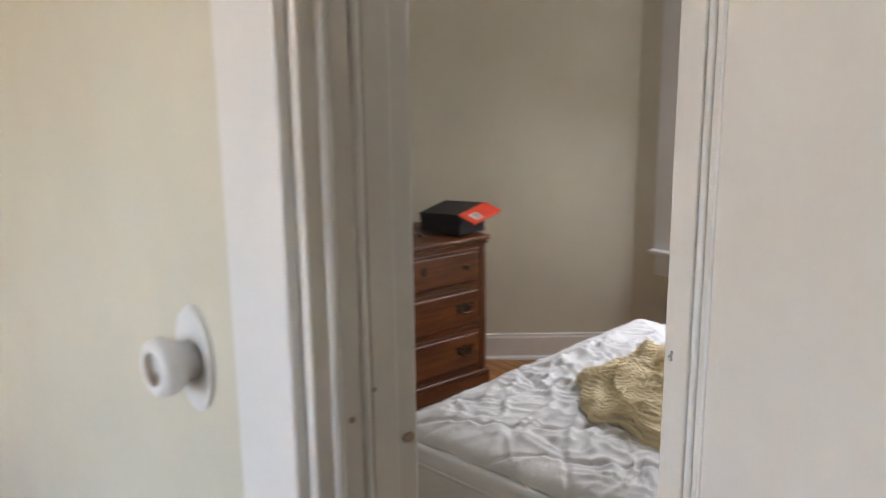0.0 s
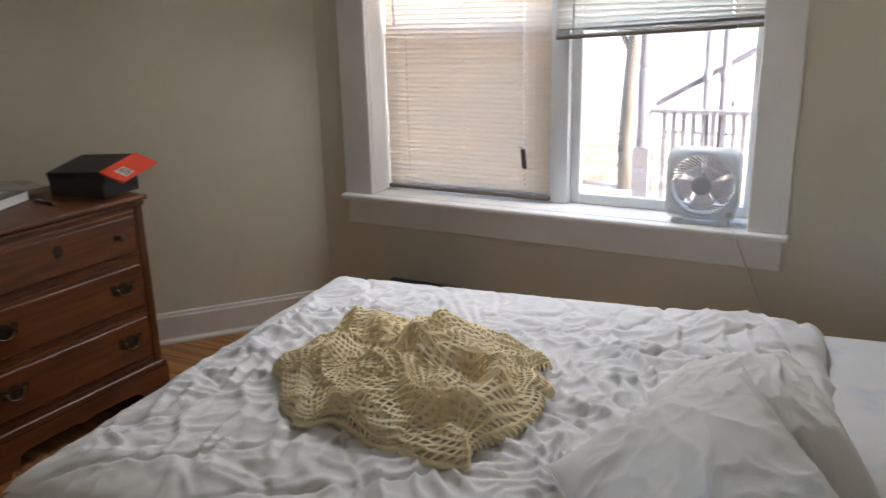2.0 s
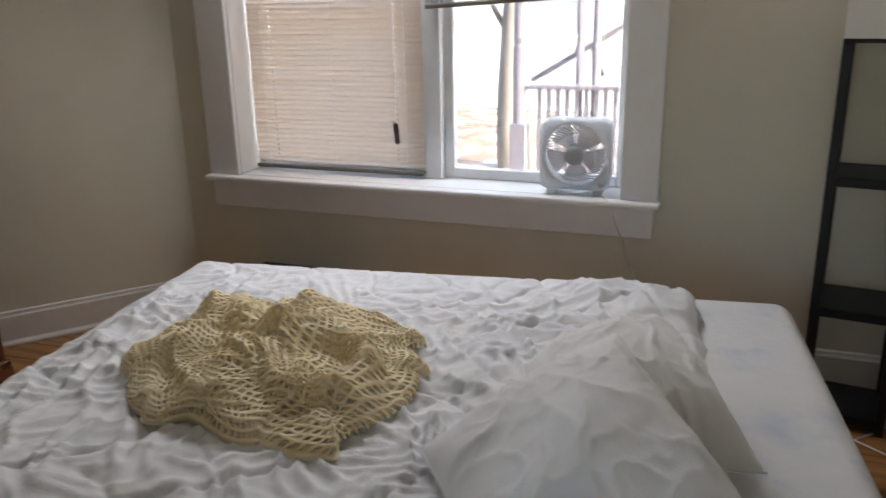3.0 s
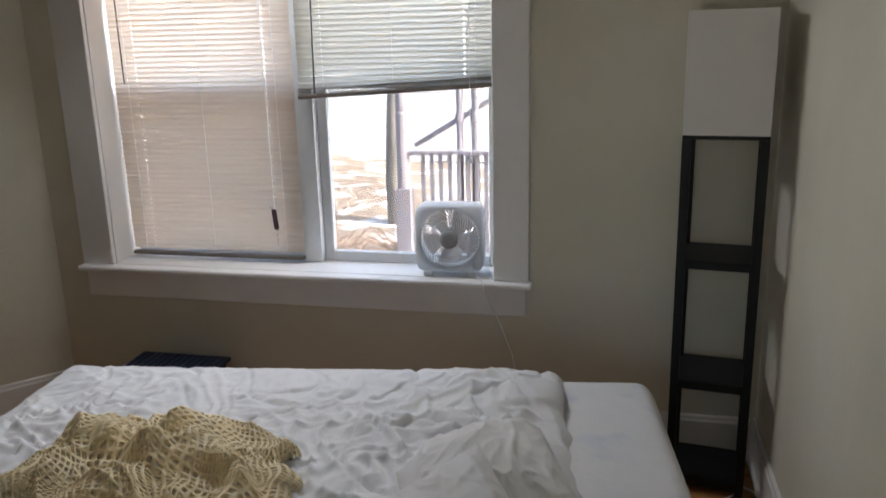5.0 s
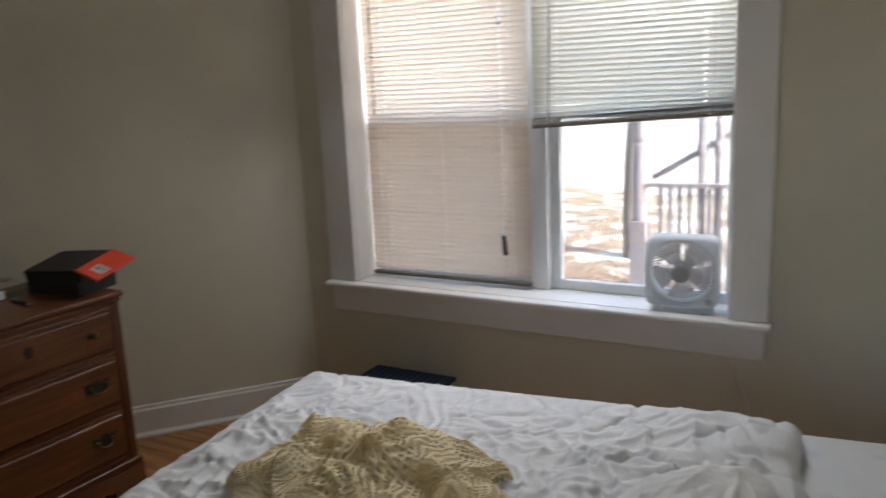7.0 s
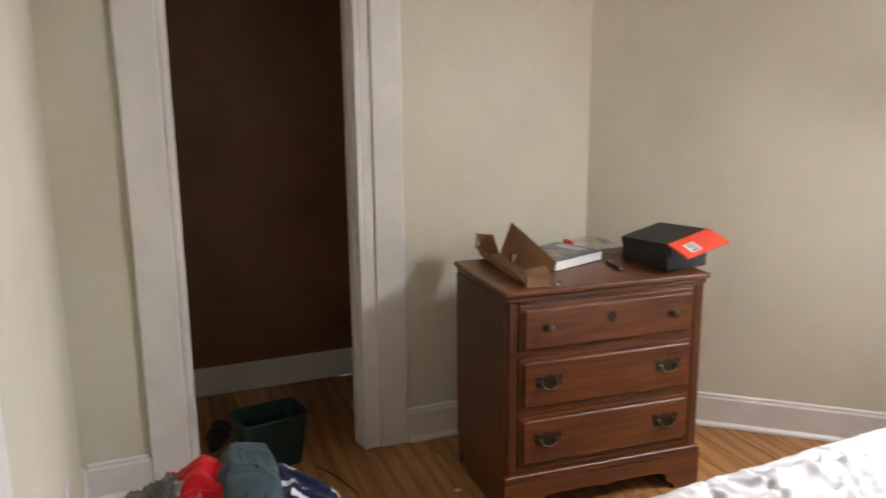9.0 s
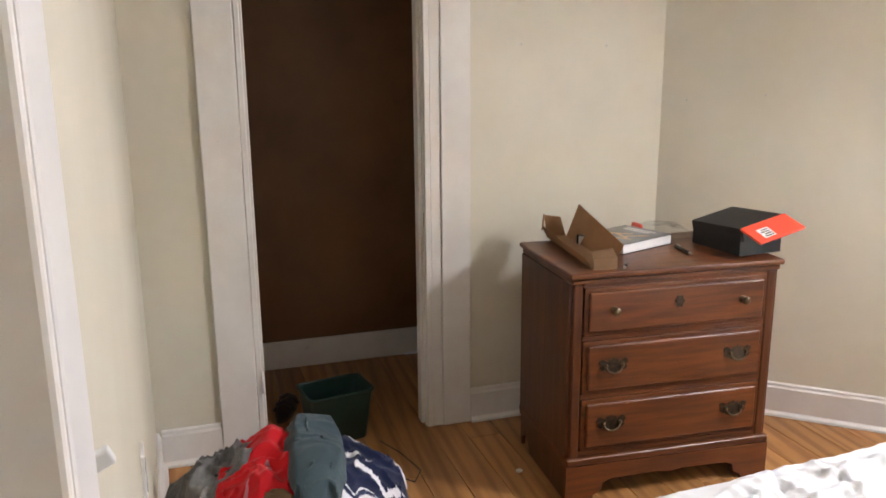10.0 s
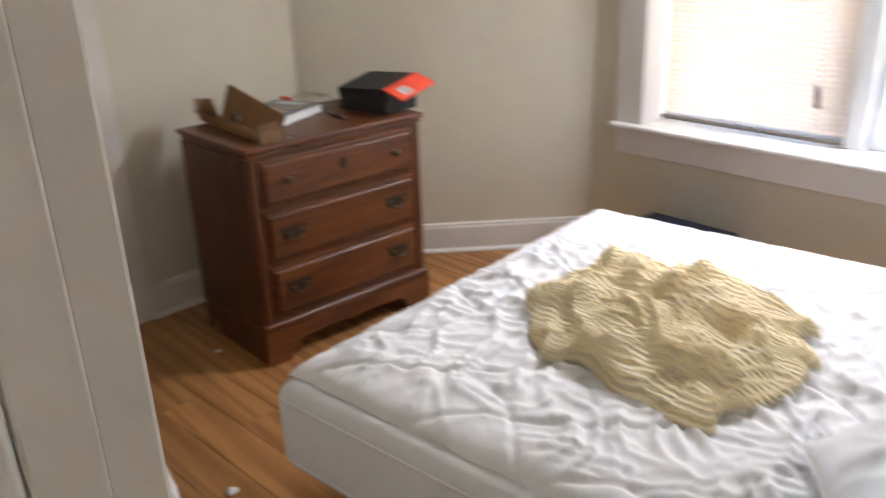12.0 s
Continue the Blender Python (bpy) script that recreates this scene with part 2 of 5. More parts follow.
def n3(x, y, z=0.0):
    return noise.noise(Vector((x, y, z)))


def ridge(x, y, z=0.0):
    return 1 - abs(noise.noise(Vector((x, y, z)))) * 2


# ---- plan: inner corners of the room, going round ----
SW, SE, NE, ND, NW = (-1.79, -0.003), (1.872, 0.401), (1.872, 3.23), (-1.082, 3.23), (-1.942, 2.143)
HIGH = 2.55


def run(p0, p1):
    """The frame of a wall: x along it, y outwards, from p0."""
    d = Vector((p1[0] - p0[0], p1[1] - p0[1]))
    a = math.degrees(math.atan2(d.y, d.x))
    return pose(p0[0], p0[1], 0, 0, 0, a), d.length


def wall(name, p0, p1, thick, openings=(), label="", mat=CREAM, lap=(0, 0), high=HIGH):
    m, length = run(p0, p1)
    bm = bmesh.new()
    cuts = sorted(openings)
    x = -lap[0]
    for s0, s1, z0, z1 in cuts:
        block(bm, x, s0, -thick, 0, 0, high)
        if z0 > 0:
            block(bm, s0, s1, -thick, 0, 0, z0)
        if z1 < high:
            block(bm, s0, s1, -thick, 0, z1, high)
        x = s1
    block(bm, x, length + lap[1], -thick, 0, 0, high)
    bmesh.ops.transform(bm, matrix=m, verts=bm.verts)
    return structure(name, bm, mat, label, "wall"), m


def baseboard(p0, p1, s0=0.0, s1=None, high=0.15):
    m, length = run(p0, p1)
    s1 = length if s1 is None else s1
    prof = [(0, 0.002), (0.032, 0.002), (0.030, 0.012), (0.021, 0.020), (0.018, 0.024), (0.018, high - 0.022), (0.013, high - 0.014), (0.012, high - 0.004), (0.006, high), (0, high)]
    bm = bmesh.new()
    a = [bm.verts.new((s0, y, z)) for y, z in prof]
    b = [bm.verts.new((s1, y, z)) for y, z in prof]
    bm.faces.new(a)
    bm.faces.new(b[::-1])
    for i in range(len(prof)):
        j = (i + 1) % len(prof)
        bm.faces.new((a[i], a[j], b[j], b[i]))
    bmesh.ops.transform(bm, matrix=m, verts=bm.verts)
    return structure("baseboard", bm, SOFTWHITE, "white painted wooden baseboard with scuffed paint", "baseboard")


# entry doorway in the south wall, closet doorway in the west wall, window in the north wall
DOOR = (2.618, 3.44, 0, 2.06)
south, SM = wall("wall_south", SW, SE, 0.15, [DOOR], "cream painted plaster wall with an entry doorway", lap=(0.15, 0.0))
east, EM = wall("wall_east", SE, NE, 0.14, [], "cream painted plaster wall", lap=(0.2, 0.28))
WIN = (0.984, 2.675, 0.62, 2.24)
north, NM = wall("wall_north", NE, ND, 0.28, [WIN], "cream painted plaster wall with a wide window", lap=(0, 0.1))
diag, DM = wall("wall_diagonal", ND, NW, 0.14, [], "cream plaster wall set at an angle, with nail holes", lap=(0.0, 0.05))
WLEN = (Vector(SW) - Vector(NW)).length
CLO = (1.045, 1.765, 0, 2.06)
west, WM = wall("wall_west", NW, SW, 0.12, [CLO], "cream painted plaster wall with a closet doorway", lap=(0.0, 0.0))
bm = box(-3.2, 2.7, -1.9, 3.5, HIGH, HIGH + 0.1)
structure("ceiling", bm, CEIL, "plain white painted ceiling", "ceiling")
for p0, p1, s0, s1 in ((SW, SE, 0.02, DOOR[0] - 0.115), (SE, NE, 0.0, None), (NE, ND, 0.02, None), (ND, NW, 0.0, None),
                       (NW, SW, 0.0, CLO[0] - 0.17), (NW, SW, CLO[1] + 0.145, WLEN - 0.02)):
    baseboard(p0, p1, s0, s1)

# closet behind the west wall
for nm, q in (("wall_closet_back", (CLO[0] - 0.25, CLO[1] + 0.55, -0.945, -0.885)), ("wall_closet_north", (CLO[0] - 0.31, CLO[0] - 0.25, -0.945, -0.12)), ("wall_closet_south", (CLO[1] + 0.55, CLO[1] + 0.61, -0.945, -0.12))):
    bm = box(*q, 0, HIGH)
    bmesh.ops.transform(bm, matrix=WM, verts=bm.verts)
    structure(nm, bm, BROWN, "dark brown painted closet wall", "wall")
bm = box(CLO[0] - 0.25, CLO[1] + 0.55, -0.885, -0.867, 0.002, 0.145, 0.004)
bmesh.ops.transform(bm, matrix=WM, verts=bm.verts)
structure("baseboard", bm, SOFTWHITE, "scuffed white baseboard at the closet's back", "baseboard")
bm = box(CLO[0] - 0.25, CLO[0] - 0.232, -0.865, -0.13, 0.002, 0.145, 0.004)
bmesh.ops.transform(bm, matrix=WM, verts=bm.verts)
structure("baseboard", bm, SOFTWHITE, "scuffed white baseboard along the closet's side", "baseboard")

# unseen hall behind the camera; its south wall's window is added for light
bm = bmesh.new()
block(bm, -1.1, 0.50, -1.8, -1.7, 0, HIGH)
block(bm, 1.10, 2.6, -1.8, -1.7, 0, HIGH)
block(bm, 0.50, 1.10, -1.8, -1.7, 0, 0.85)
block(bm, 0.50, 1.10, -1.8, -1.7, 1.97, HIGH)
structure("wall_hall_south", bm, CREAM, "unseen cream painted hall wall with an added window opening for light", "wall")
bm = box(2.5, 2.6, -1.7, 0.5, 0, HIGH)
structure("wall_hall_east", bm, CREAM, "cream painted hall wall", "wall")
bm = box(-1.2, -1.1, -1.8, 0.0, 0, HIGH)
structure("wall_hall_west", bm, CREAM, "cream painted hall wall", "wall")
bm = box(1.872, 2.6, 0.40, 0.52, 0, HIGH)
structure("wall_hall_north", bm, CREAM, "cream painted hall wall", "wall")
bm = box(-3.3, 2.7, -1.9, 3.5, -0.12, -0.022)
structure("floor", bm, GAP, "subfloor under pine boards", "floor")
floor = bpy.data.objects["floor"]
tagged(floor, "worn honey-coloured pine floorboards", "floor")


# ---- door and window trim ----
def casing(m, x0, x1, y0, y1, z0, z1, name="trim", label="white painted flat door casing", mat=WHITE, bev=0.004):
    bm = box(x0, x1, y0, y1, z0, z1, bev)
    bmesh.ops.transform(bm, matrix=m, verts=bm.verts)
    return structure(name, bm, mat, label, "trim")


# closet doorway: casings, jambs, stops
c0, c1, _, ch = CLO
casing(WM, c0 - 0.044, c0 + 0.001, 0, 0.012, 0.002, ch, label="stepped white closet door moulding", mat=SOFTWHITE)
casing(WM, c0 - 0.168, c0 - 0.045, 0, 0.02, 0.002, ch + 0.002, mat=SOFTWHITE)
casing(WM, c1 + 0.002, c1 + 0.142, 0, 0.02, 0.002, ch + 0.002, mat=SOFTWHITE)
casing(WM, c0 - 0.17, c1 + 0.147, 0, 0.022, ch + 0.005, ch + 0.14)
jamb_strike = casing(WM, c0, c0 + 0.022, -0.122, 0.014, 0.002, ch, label="white painted closet door jamb", mat=SOFTWHITE)
jamb_hinge = casing(WM, c1 - 0.022, c1, -0.122, 0.014, 0.002, ch, label="white painted closet door jamb", mat=SOFTWHITE)
casing(WM, c0 + 0.022, c0 + 0.036, -0.09, -0.035, 0.002, ch - 0.025, label="white painted door stop", mat=SOFTWHITE, bev=0.003)
casing(WM, c0 + 0.022, c0 + 0.027, -0.022, -0.008, 0.002, ch - 0.025, label="white painted jamb bead", mat=SOFTWHITE, bev=0.002)
casing(WM, c1 - 0.036, c1 - 0.022, -0.09, -0.035, 0.002, ch - 0.025, label="white painted door stop", mat=SOFTWHITE, bev=0.003)
casing(WM, c0 + 0.022, c1 - 0.022, -0.122, 0.01, ch - 0.022, ch, label="white painted door head", mat=SOFTWHITE)

# entry doorway: casings on both faces, jamb with two beads
d0, d1, _, dh = DOOR
casing(SM, d0 - 0.105, d0 + 0.002, 0, 0.02, 0.002, dh + 0.002, label="white painted room-side door casing")
casing(SM, d1 - 0.002, d1 + 0.08, 0, 0.02, 0.002, dh + 0.002)
casing(SM, d0 - 0.11, d1 + 0.085, 0, 0.022, dh + 0.005, dh + 0.13)
casing(SM, d0 - 0.135, d0 - 0.004, -0.17, -0.15, 0.002, dh + 0.002, label="white painted hall-side door casing")
casing(SM, d1 + 0.004, d1 + 0.085, -0.17, -0.15, 0.002, dh + 0.002, label="white painted hall-side door casing")
casing(SM, d0 - 0.11, d1 + 0.085, -0.172, -0.15, dh + 0.005, dh + 0.13)
casing(SM, d0 - 0.004, d0 + 0.012, -0.152, 0.018, 0.002, dh, label="white painted entry jamb with chipped paint", mat=SOFTWHITE)
casing(SM, d1 - 0.012, d1 + 0.004, -0.152, 0.018, 0.002, dh, label="white painted entry jamb", mat=SOFTWHITE)
casing(SM, d0 + 0.012, d1 - 0.012, -0.152, 0.01, dh - 0.018, dh, label="white painted entry door head")
for y in (-0.118, -0.072):
    bm = tube(bmesh.new(), [(d0 + 0.012, y, 0.004), (d0 + 0.012, y, dh - 0.02)], 0.0075, 8)
    bmesh.ops.transform(bm, matrix=SM, verts=bm.verts)
    structure("trim", bm, WHITE, "rounded white bead along the door jamb", "trim", True)
casing(SM, d0 + 0.012, d0 + 0.017, -0.064, -0.02, 0.004, dh - 0.02, label="white painted door stop on the jamb", mat=SOFTWHITE, bev=0.003)
casing(SM, d0 + 0.012, d0 + 0.015, -0.110, -0.080, 0.004, dh - 0.02, label="white painted strip between jamb beads", mat=SOFTWHITE, bev=0.002)

# window: casings, stool, apron, jamb liners, mullion
casing(Matrix(), -0.937, -0.789, 3.207, 3.23, 0.659, 2.27, label="white painted window casing")
casing(Matrix(), 0.874, 1.012, 3.207, 3.23, 0.659, 2.27, label="white painted window casing")
casing(Matrix(), -0.942, 1.018, 3.205, 3.23, 2.272, 2.40, label="white painted window head casing")
casing(Matrix(), -0.944, 1.024, 3.168, 3.23, 0.634, 0.658, "trim", "white painted window stool", bev=0.008)
casing(Matrix(), -0.803, 0.888, 3.232, 3.505, 0.622, 0.658, "trim", "deep white painted window sill", bev=0.003)
casing(Matrix(), -0.928, 1.0, 3.21, 3.23, 0.515, 0.633, label="white painted window apron with dents")
casing(Matrix(), -0.803, -0.787, 3.232, 3.50, 0.659, 2.24, label="white painted window jamb")
casing(Matrix(), 0.872, 0.888, 3.232, 3.50, 0.659, 2.24, label="white painted window jamb")
casing(Matrix(), -0.803, 0.888, 3.232, 3.50, 2.225, 2.24, label="white painted window head jamb")
casing(Matrix(), 0.025, 0.110, 3.37, 3.50, 0.659, 2.223, label="white window mullion", mat=VINYL)


def sash(parent, name, x0, x1, z0, z1, y, mat=VINYL):
    w, d = 0.042, 0.034
    for nm, a in (("stile", (x0, x0 + w, z0, z1)), ("stile", (x1 - w, x1, z0, z1)), ("rail", (x0 + w, x1 - w, z0, z0 + w)), ("rail", (x0 + w, x1 - w, z1 - w * 0.8, z1))):
        part(nm, box(a[0], a[1], y, y + d, a[2], a[3], 0.004), mat, parent)
    g = part("pane", box(x0 + w - 0.004, x1 - w + 0.004, y + 0.014, y + 0.018, z0 + w - 0.004, z1 - w * 0.8 + 0.004), GLASS, parent, "clear window glass")
    g.visible_shadow = False


for k, (x0, x1) in enumerate(((-0.785, 0.023), (0.112, 0.87))):
    wd = tagged(new("window_%d" % (k + 1)), "white double-hung window with vinyl sashes", "window", kind="structure")
    sash(wd, "lower", x0, x1, 0.660, 1.42, 3.405)
    sash(wd, "upper", x0, x1, 1.385, 2.223, 3.442)
    s = part("insect_screen", box(x0 + 0.005, x1 - 0.005, 3.482, 3.484, 0.66, 1.39), SCREEN, wd, "fine grey insect screen outside the lower sash")
    part("screen_frame", box(x0 + 0.005, x1 - 0.005, 3.478, 3.49, 1.382, 1.405, 0.002), GREYPLASTIC, wd)

# ---- dresser ----
def pull(parent, y, z):
    """A batwing plate with a hanging bail."""
    half = [(0.0, 0.026), (0.006, 0.020), (0.014, 0.021), (0.017, 0.013), (0.026, 0.017), (0.034, 0.022), (0.043, 0.019), (0.045, 0.010), (0.038, 0.003), (0.042, -0.004),
            (0.036, -0.012), (0.027, -0.009), (0.021, -0.016), (0.011, -0.016), (0.006, -0.023), (0.0, -0.026)]
    half = [(x * 1.2, z * 1.22) for x, z in half]
    outline = half + [(-x, y2) for x, y2 in half[-2:0:-1]]
    turn = pose(0.0, y, z, 90, 0, 90)
    p = part("drawer_pull", prism(outline, 0.0, 0.003, m=turn), DARKBRASS, parent, "aged brass batwing drawer pull")
    pts = [(0.006 + 0.012 * math.sin(math.pi * k / 12), y + 0.031 * math.cos(math.pi * k / 12), z + 0.004 - 0.024 * math.sin(math.pi * k / 12)) for k in range(13)]
    part("bail", tube(bmesh.new(), pts, 0.0032, 8), BRASS, p, "hanging brass bail", True)
    for s in (-1, 1):
        part("post", lathe([(0.0, 0), (0.006, 0), (0.004, 0.007), (0.007, 0.01), (0.005, 0.014), (0, 0.015)], 12, pose(0, y + s * 0.031, z + 0.005, 0, 90, 0)), BRASS, p, smooth=True)
    return p


def dresser():
    d = thing("dresser", "reddish-brown wooden three-drawer dresser with brass pulls and bracket feet", "dresser", pose(-1.155, 1.81, 0) @ Matrix.Diagonal((1, 1, 1.01, 1)))
    w, dep = 0.385, 0.49
    part("top", box(-dep - 0.01, 0.018, -w - 0.018, w + 0.018, 0.806, 0.826, 0.007, 3), CHERRY, d, "polished wooden top with a moulded edge")
    part("top_moulding", box(-dep, 0.008, -w - 0.008, w + 0.008, 0.787, 0.805, 0.006, 3), CHERRY, d)
    for s in (-1, 1):
        part("side_panel", box(-dep + 0.004, -0.012, s * w - 0.011, s * w + 0.011, 0.12, 0.786, 0.003), CHERRY_SIDE, d)
        part("front_post", box(-0.03, 0.0, s * (w - 0.018) - 0.017, s * (w - 0.018) + 0.017, 0.12, 0.785, 0.006), CHERRY_SIDE, d)
    part("back_panel", box(-dep + 0.006, -dep + 0.014, -w + 0.012, w - 0.012, 0.05, 0.785), CHERRY_SIDE, d)
    part("carcass", box(-dep + 0.016, -0.022, -w + 0.012, w - 0.012, 0.13, 0.784), CHERRY, d)
    for z in (0.176, 0.3865, 0.596, 0.779):
        part("rail", box(-0.021, -0.003, -w + 0.036, w - 0.036, z - 0.009, z + 0.009, 0.002), CHERRY, d)
    # bracket base
    part("base_moulding", box(-dep, 0.014, -w - 0.014, w + 0.014, 0.136, 0.164, 0.008, 3), CHERRY, d)
    wf = w + 0.014
    prof = [(-wf, 0), (-wf + 0.10, 0), (-wf + 0.105, 0.02), (-wf + 0.135, 0.035), (-wf + 0.14, 0.062), (-wf + 0.17, 0.075), (-0.05, 0.078), (0, 0.07)]
    out = prof + [(-x, z) for x, z in prof[-2::-1]] + [(wf, 0.135), (-wf, 0.135)]
    part("front_apron", prism(out, -0.016, 0.012, m=pose(0, 0, 0, 90, 0, 90)), CHERRY, d, "shaped front apron with bracket feet")
    ps = [(-0.475, 0), (-0.458, 0), (-0.455, 0.035), (-0.44, 0.05), (-0.42, 0.055), (-0.40, 0.05), (-0.385, 0.035), (-0.38, 0), (-0.018, 0), (-0.018, 0.135), (-0.475, 0.135)]
    for s in (-1, 1):
        part("side_apron", prism(ps, -0.007, 0.007, m=pose(0, s * (w + 0.002), 0, 90, 0, 0)), CHERRY_SIDE, d)
    for z0, z1, kind in ((0.607, 0.772, "knobs"), (0.398, 0.585, "pulls"), (0.189, 0.375, "pulls")):
        bm = box(-0.018, 0.003, -w + 0.04, w - 0.04, z0, z1, 0.002)
        dr = part("drawer", bm, CHERRY, d, "drawer with a raised lipped front")
        part("raised_panel", box(0.0032, 0.014, -w + 0.054, w - 0.054, z0 + 0.013, z1 - 0.013, 0.008, 3), CHERRY, dr)
        zc = (z0 + z1) / 2 + 0.005
        if kind == "knobs":
            for y in (-0.245, 0.245):
                part("drawer_knob", lathe([(0, 0), (0.013, 0), (0.013, 0.003), (0.006, 0.006), (0.006, 0.014), (0.013, 0.019), (0.015, 0.025), (0.011, 0.031), (0, 0.033)], 20,
                                          pose(0.0145, y, zc, 0, 90, 0)), BRASS, dr, "round brass knob", True)
            sh = [(0.016 * math.cos(a) * (1 + 0.18 * math.cos(6 * a)), 0.021 * math.sin(a) * (1 + 0.14 * math.cos(6 * a))) for a in [2 * math.pi * k / 36 for k in range(36)]]
            e = part("keyhole_plate", prism(sh, 0, 0.003, m=pose(0.0145, 0.0, zc + 0.012, 90, 0, 90)), DARKBRASS, dr, "ornate brass keyhole plate")
        else:
            for y in (-0.238, 0.238):
                p = pull(dr, y, zc)
                p.location.x = 0.0145
    return d


dresser()

# ---- things on the dresser ----
T = 0.8348


def tray():
    t = thing("cardboard_tray", "unfolded brown cardboard mailer lying open on the dresser", "cardboard box", pose(-1.175, 1.548, T, 0, 0, 176))
    part("base", box(0, 0.53, -0.038, 0.045, 0.0, 0.003), CARD, t)

    def wing(name, pts, th=0.003):
        bm = bmesh.new()
        f = bm.faces.new([bm.verts.new(p) for p in pts])
        r = bmesh.ops.solidify(bm, geom=[f], thickness=th)
        part(name, bm, CARD, t)
    wing("side_flap", [(0.03, -0.038, 0.003), (0.53, -0.038, 0.003), (0.50, -0.075, 0.135), (0.025, -0.07, 0.075)])
    wing("side_flap", [(0.02, 0.045, 0.003), (0.53, 0.045, 0.003), (0.53, 0.066, 0.05), (0.02, 0.066, 0.035)])
    wing("end_flap", [(0.53, -0.035, 0.003), (0.53, 0.042, 0.003), (0.56, 0.05, 0.085), (0.56, -0.02, 0.075)])
    wing("tuck_flap", [(0.545, 0.052, 0.03), (0.515, 0.072, 0.03), (0.505, 0.07, 0.095), (0.55, 0.05, 0.095)])
    wing("end_flap", [(0.0, -0.04, 0.003), (0.0, 0.044, 0.003), (0.004, 0.044, 0.036), (0.004, -0.04, 0.036)])
    wing("tuck_flap", [(0.004, 0.046, 0.037), (0.004, -0.042, 0.037), (0.06, -0.045, 0.058), (0.06, 0.03, 0.05)])


def book():
    b = thing("book", "thick hardback book with a grey photographic cover, lying flat", "book", pose(-1.505, 1.778, T, 0, 0, 24))
    # x across the spine, y along it
    part("cover", box(-0.112, 0.112, -0.142, 0.142, 0.036, 0.039, 0.001), material("book_cover", (0.16, 0.17, 0.18), 0.3, (0.05, 0.055, 0.06), 14), b, "glossy dark grey cover")
    part("cover", box(-0.112, 0.112, -0.142, 0.142, 0.0, 0.003, 0.001), BLACKCARD, b)
    part("page_block", box(-0.108, 0.108, -0.138, 0.138, 0.0031, 0.0359), PAPER, b)
    part("spine", box(-0.115, -0.1085, -0.142, 0.142, 0.0, 0.039, 0.002), BLACKCARD, b)
    for k, (x0, x1, y) in enumerate(((-0.08, 0.06, 0.105), (-0.07, 0.05, 0.082))):
        part("title_bar", box(x0, x1, y - 0.006, y + 0.006, 0.0391, 0.0396), PAPER, b)
    wood = material("pale_wood_sticks", (0.62, 0.42, 0.26), 0.5)
    for k, (x, y, a) in enumerate(((-0.02, 0.0, 35), (0.01, -0.03, -25), (0.03, -0.07, 20), (-0.03, -0.06, -40), (0.05, 0.01, 60))):
        part("picture_bar", box(-0.045, 0.045, -0.006, 0.006, 0.0391, 0.0397), wood, b, at=pose(x, y, 0, 0, 0, a))


def shoe_box():
    s = thing("shoe_box", "black cardboard shoe box with a half-open lid and an orange-red end", "shoe box", pose(-1.215, 2.08, T, 0, 0, 37))
    L, W, H = 0.25, 0.19, 0.08
    # x runs back along the long side, y across
    M = Matrix.Rotation(radians(180 - 28), 4, "Z")
    bm = bmesh.new()
    t = 0.003
    for a in ((0, L, 0, W, 0, t), (0, L, 0, t, t, H), (0, L, W - t, W, t, H), (0, t, t, W - t, t, H), (L - t, L, t, W - t, t, H)):
        block(bm, *a)
    bmesh.ops.transform(bm, matrix=M @ Matrix.Translation((0, -W, 0)), verts=bm.verts)
    part("box_body", bm, BLACKCARD, s, "matt black box body")
    lid = bmesh.new()
    h2 = 0.045
    for a in ((-0.01, L + 0.006, -0.004, W + 0.004, 0, t), (-0.01, L + 0.006, -0.004, -0.001, -h2, 0), (-0.01, L + 0.006, W + 0.001, W + 0.004, -h2, 0), (L + 0.003, L + 0.006, 0, W, -h2, 0)):
        block(lid, *a)
    LM = M @ Matrix.Translation((0, 0, H + 0.018)) @ pose(0, 0, 0, -11, 3, 0) @ Matrix.Translation((0, -W, 0))
    bmesh.ops.transform(lid, matrix=LM, verts=lid.verts)
    part("lid", lid, BLACKCARD, s, "black lid tilted open")
    fl = bmesh.new()
    block(fl, -0.10, 0, -0.004, W + 0.012, -0.0045, 0.0045, 0.002)
    FM = LM @ Matrix.Translation((-0.006, 0, 0.004)) @ pose(0, 0, 0, 0, -24, 0)
    bmesh.ops.transform(fl, matrix=FM, verts=fl.verts)
    red = part("end_flap", fl, REDCARD, s, "orange-red end flap with a white label")
    lb = bmesh.new()
    block(lb, -0.085, -0.035, 0.115, 0.165, 0.005, 0.0056)
    bmesh.ops.transform(lb, matrix=FM, verts=lb.verts)
    sticker = part("sticker", lb, PAPER, red, "small white printed sticker")
    for k in range(4):
        bb = bmesh.new()
        block(bb, -0.08 + 0.011 * k, -0.075 + 0.011 * k, 0.12, 0.16 - 0.008 * (k % 2), 0.0057, 0.0061)
        bmesh.ops.transform(bb, matrix=FM, verts=bb.verts)
        part("print_bar", bb, BLACKCARD, red)


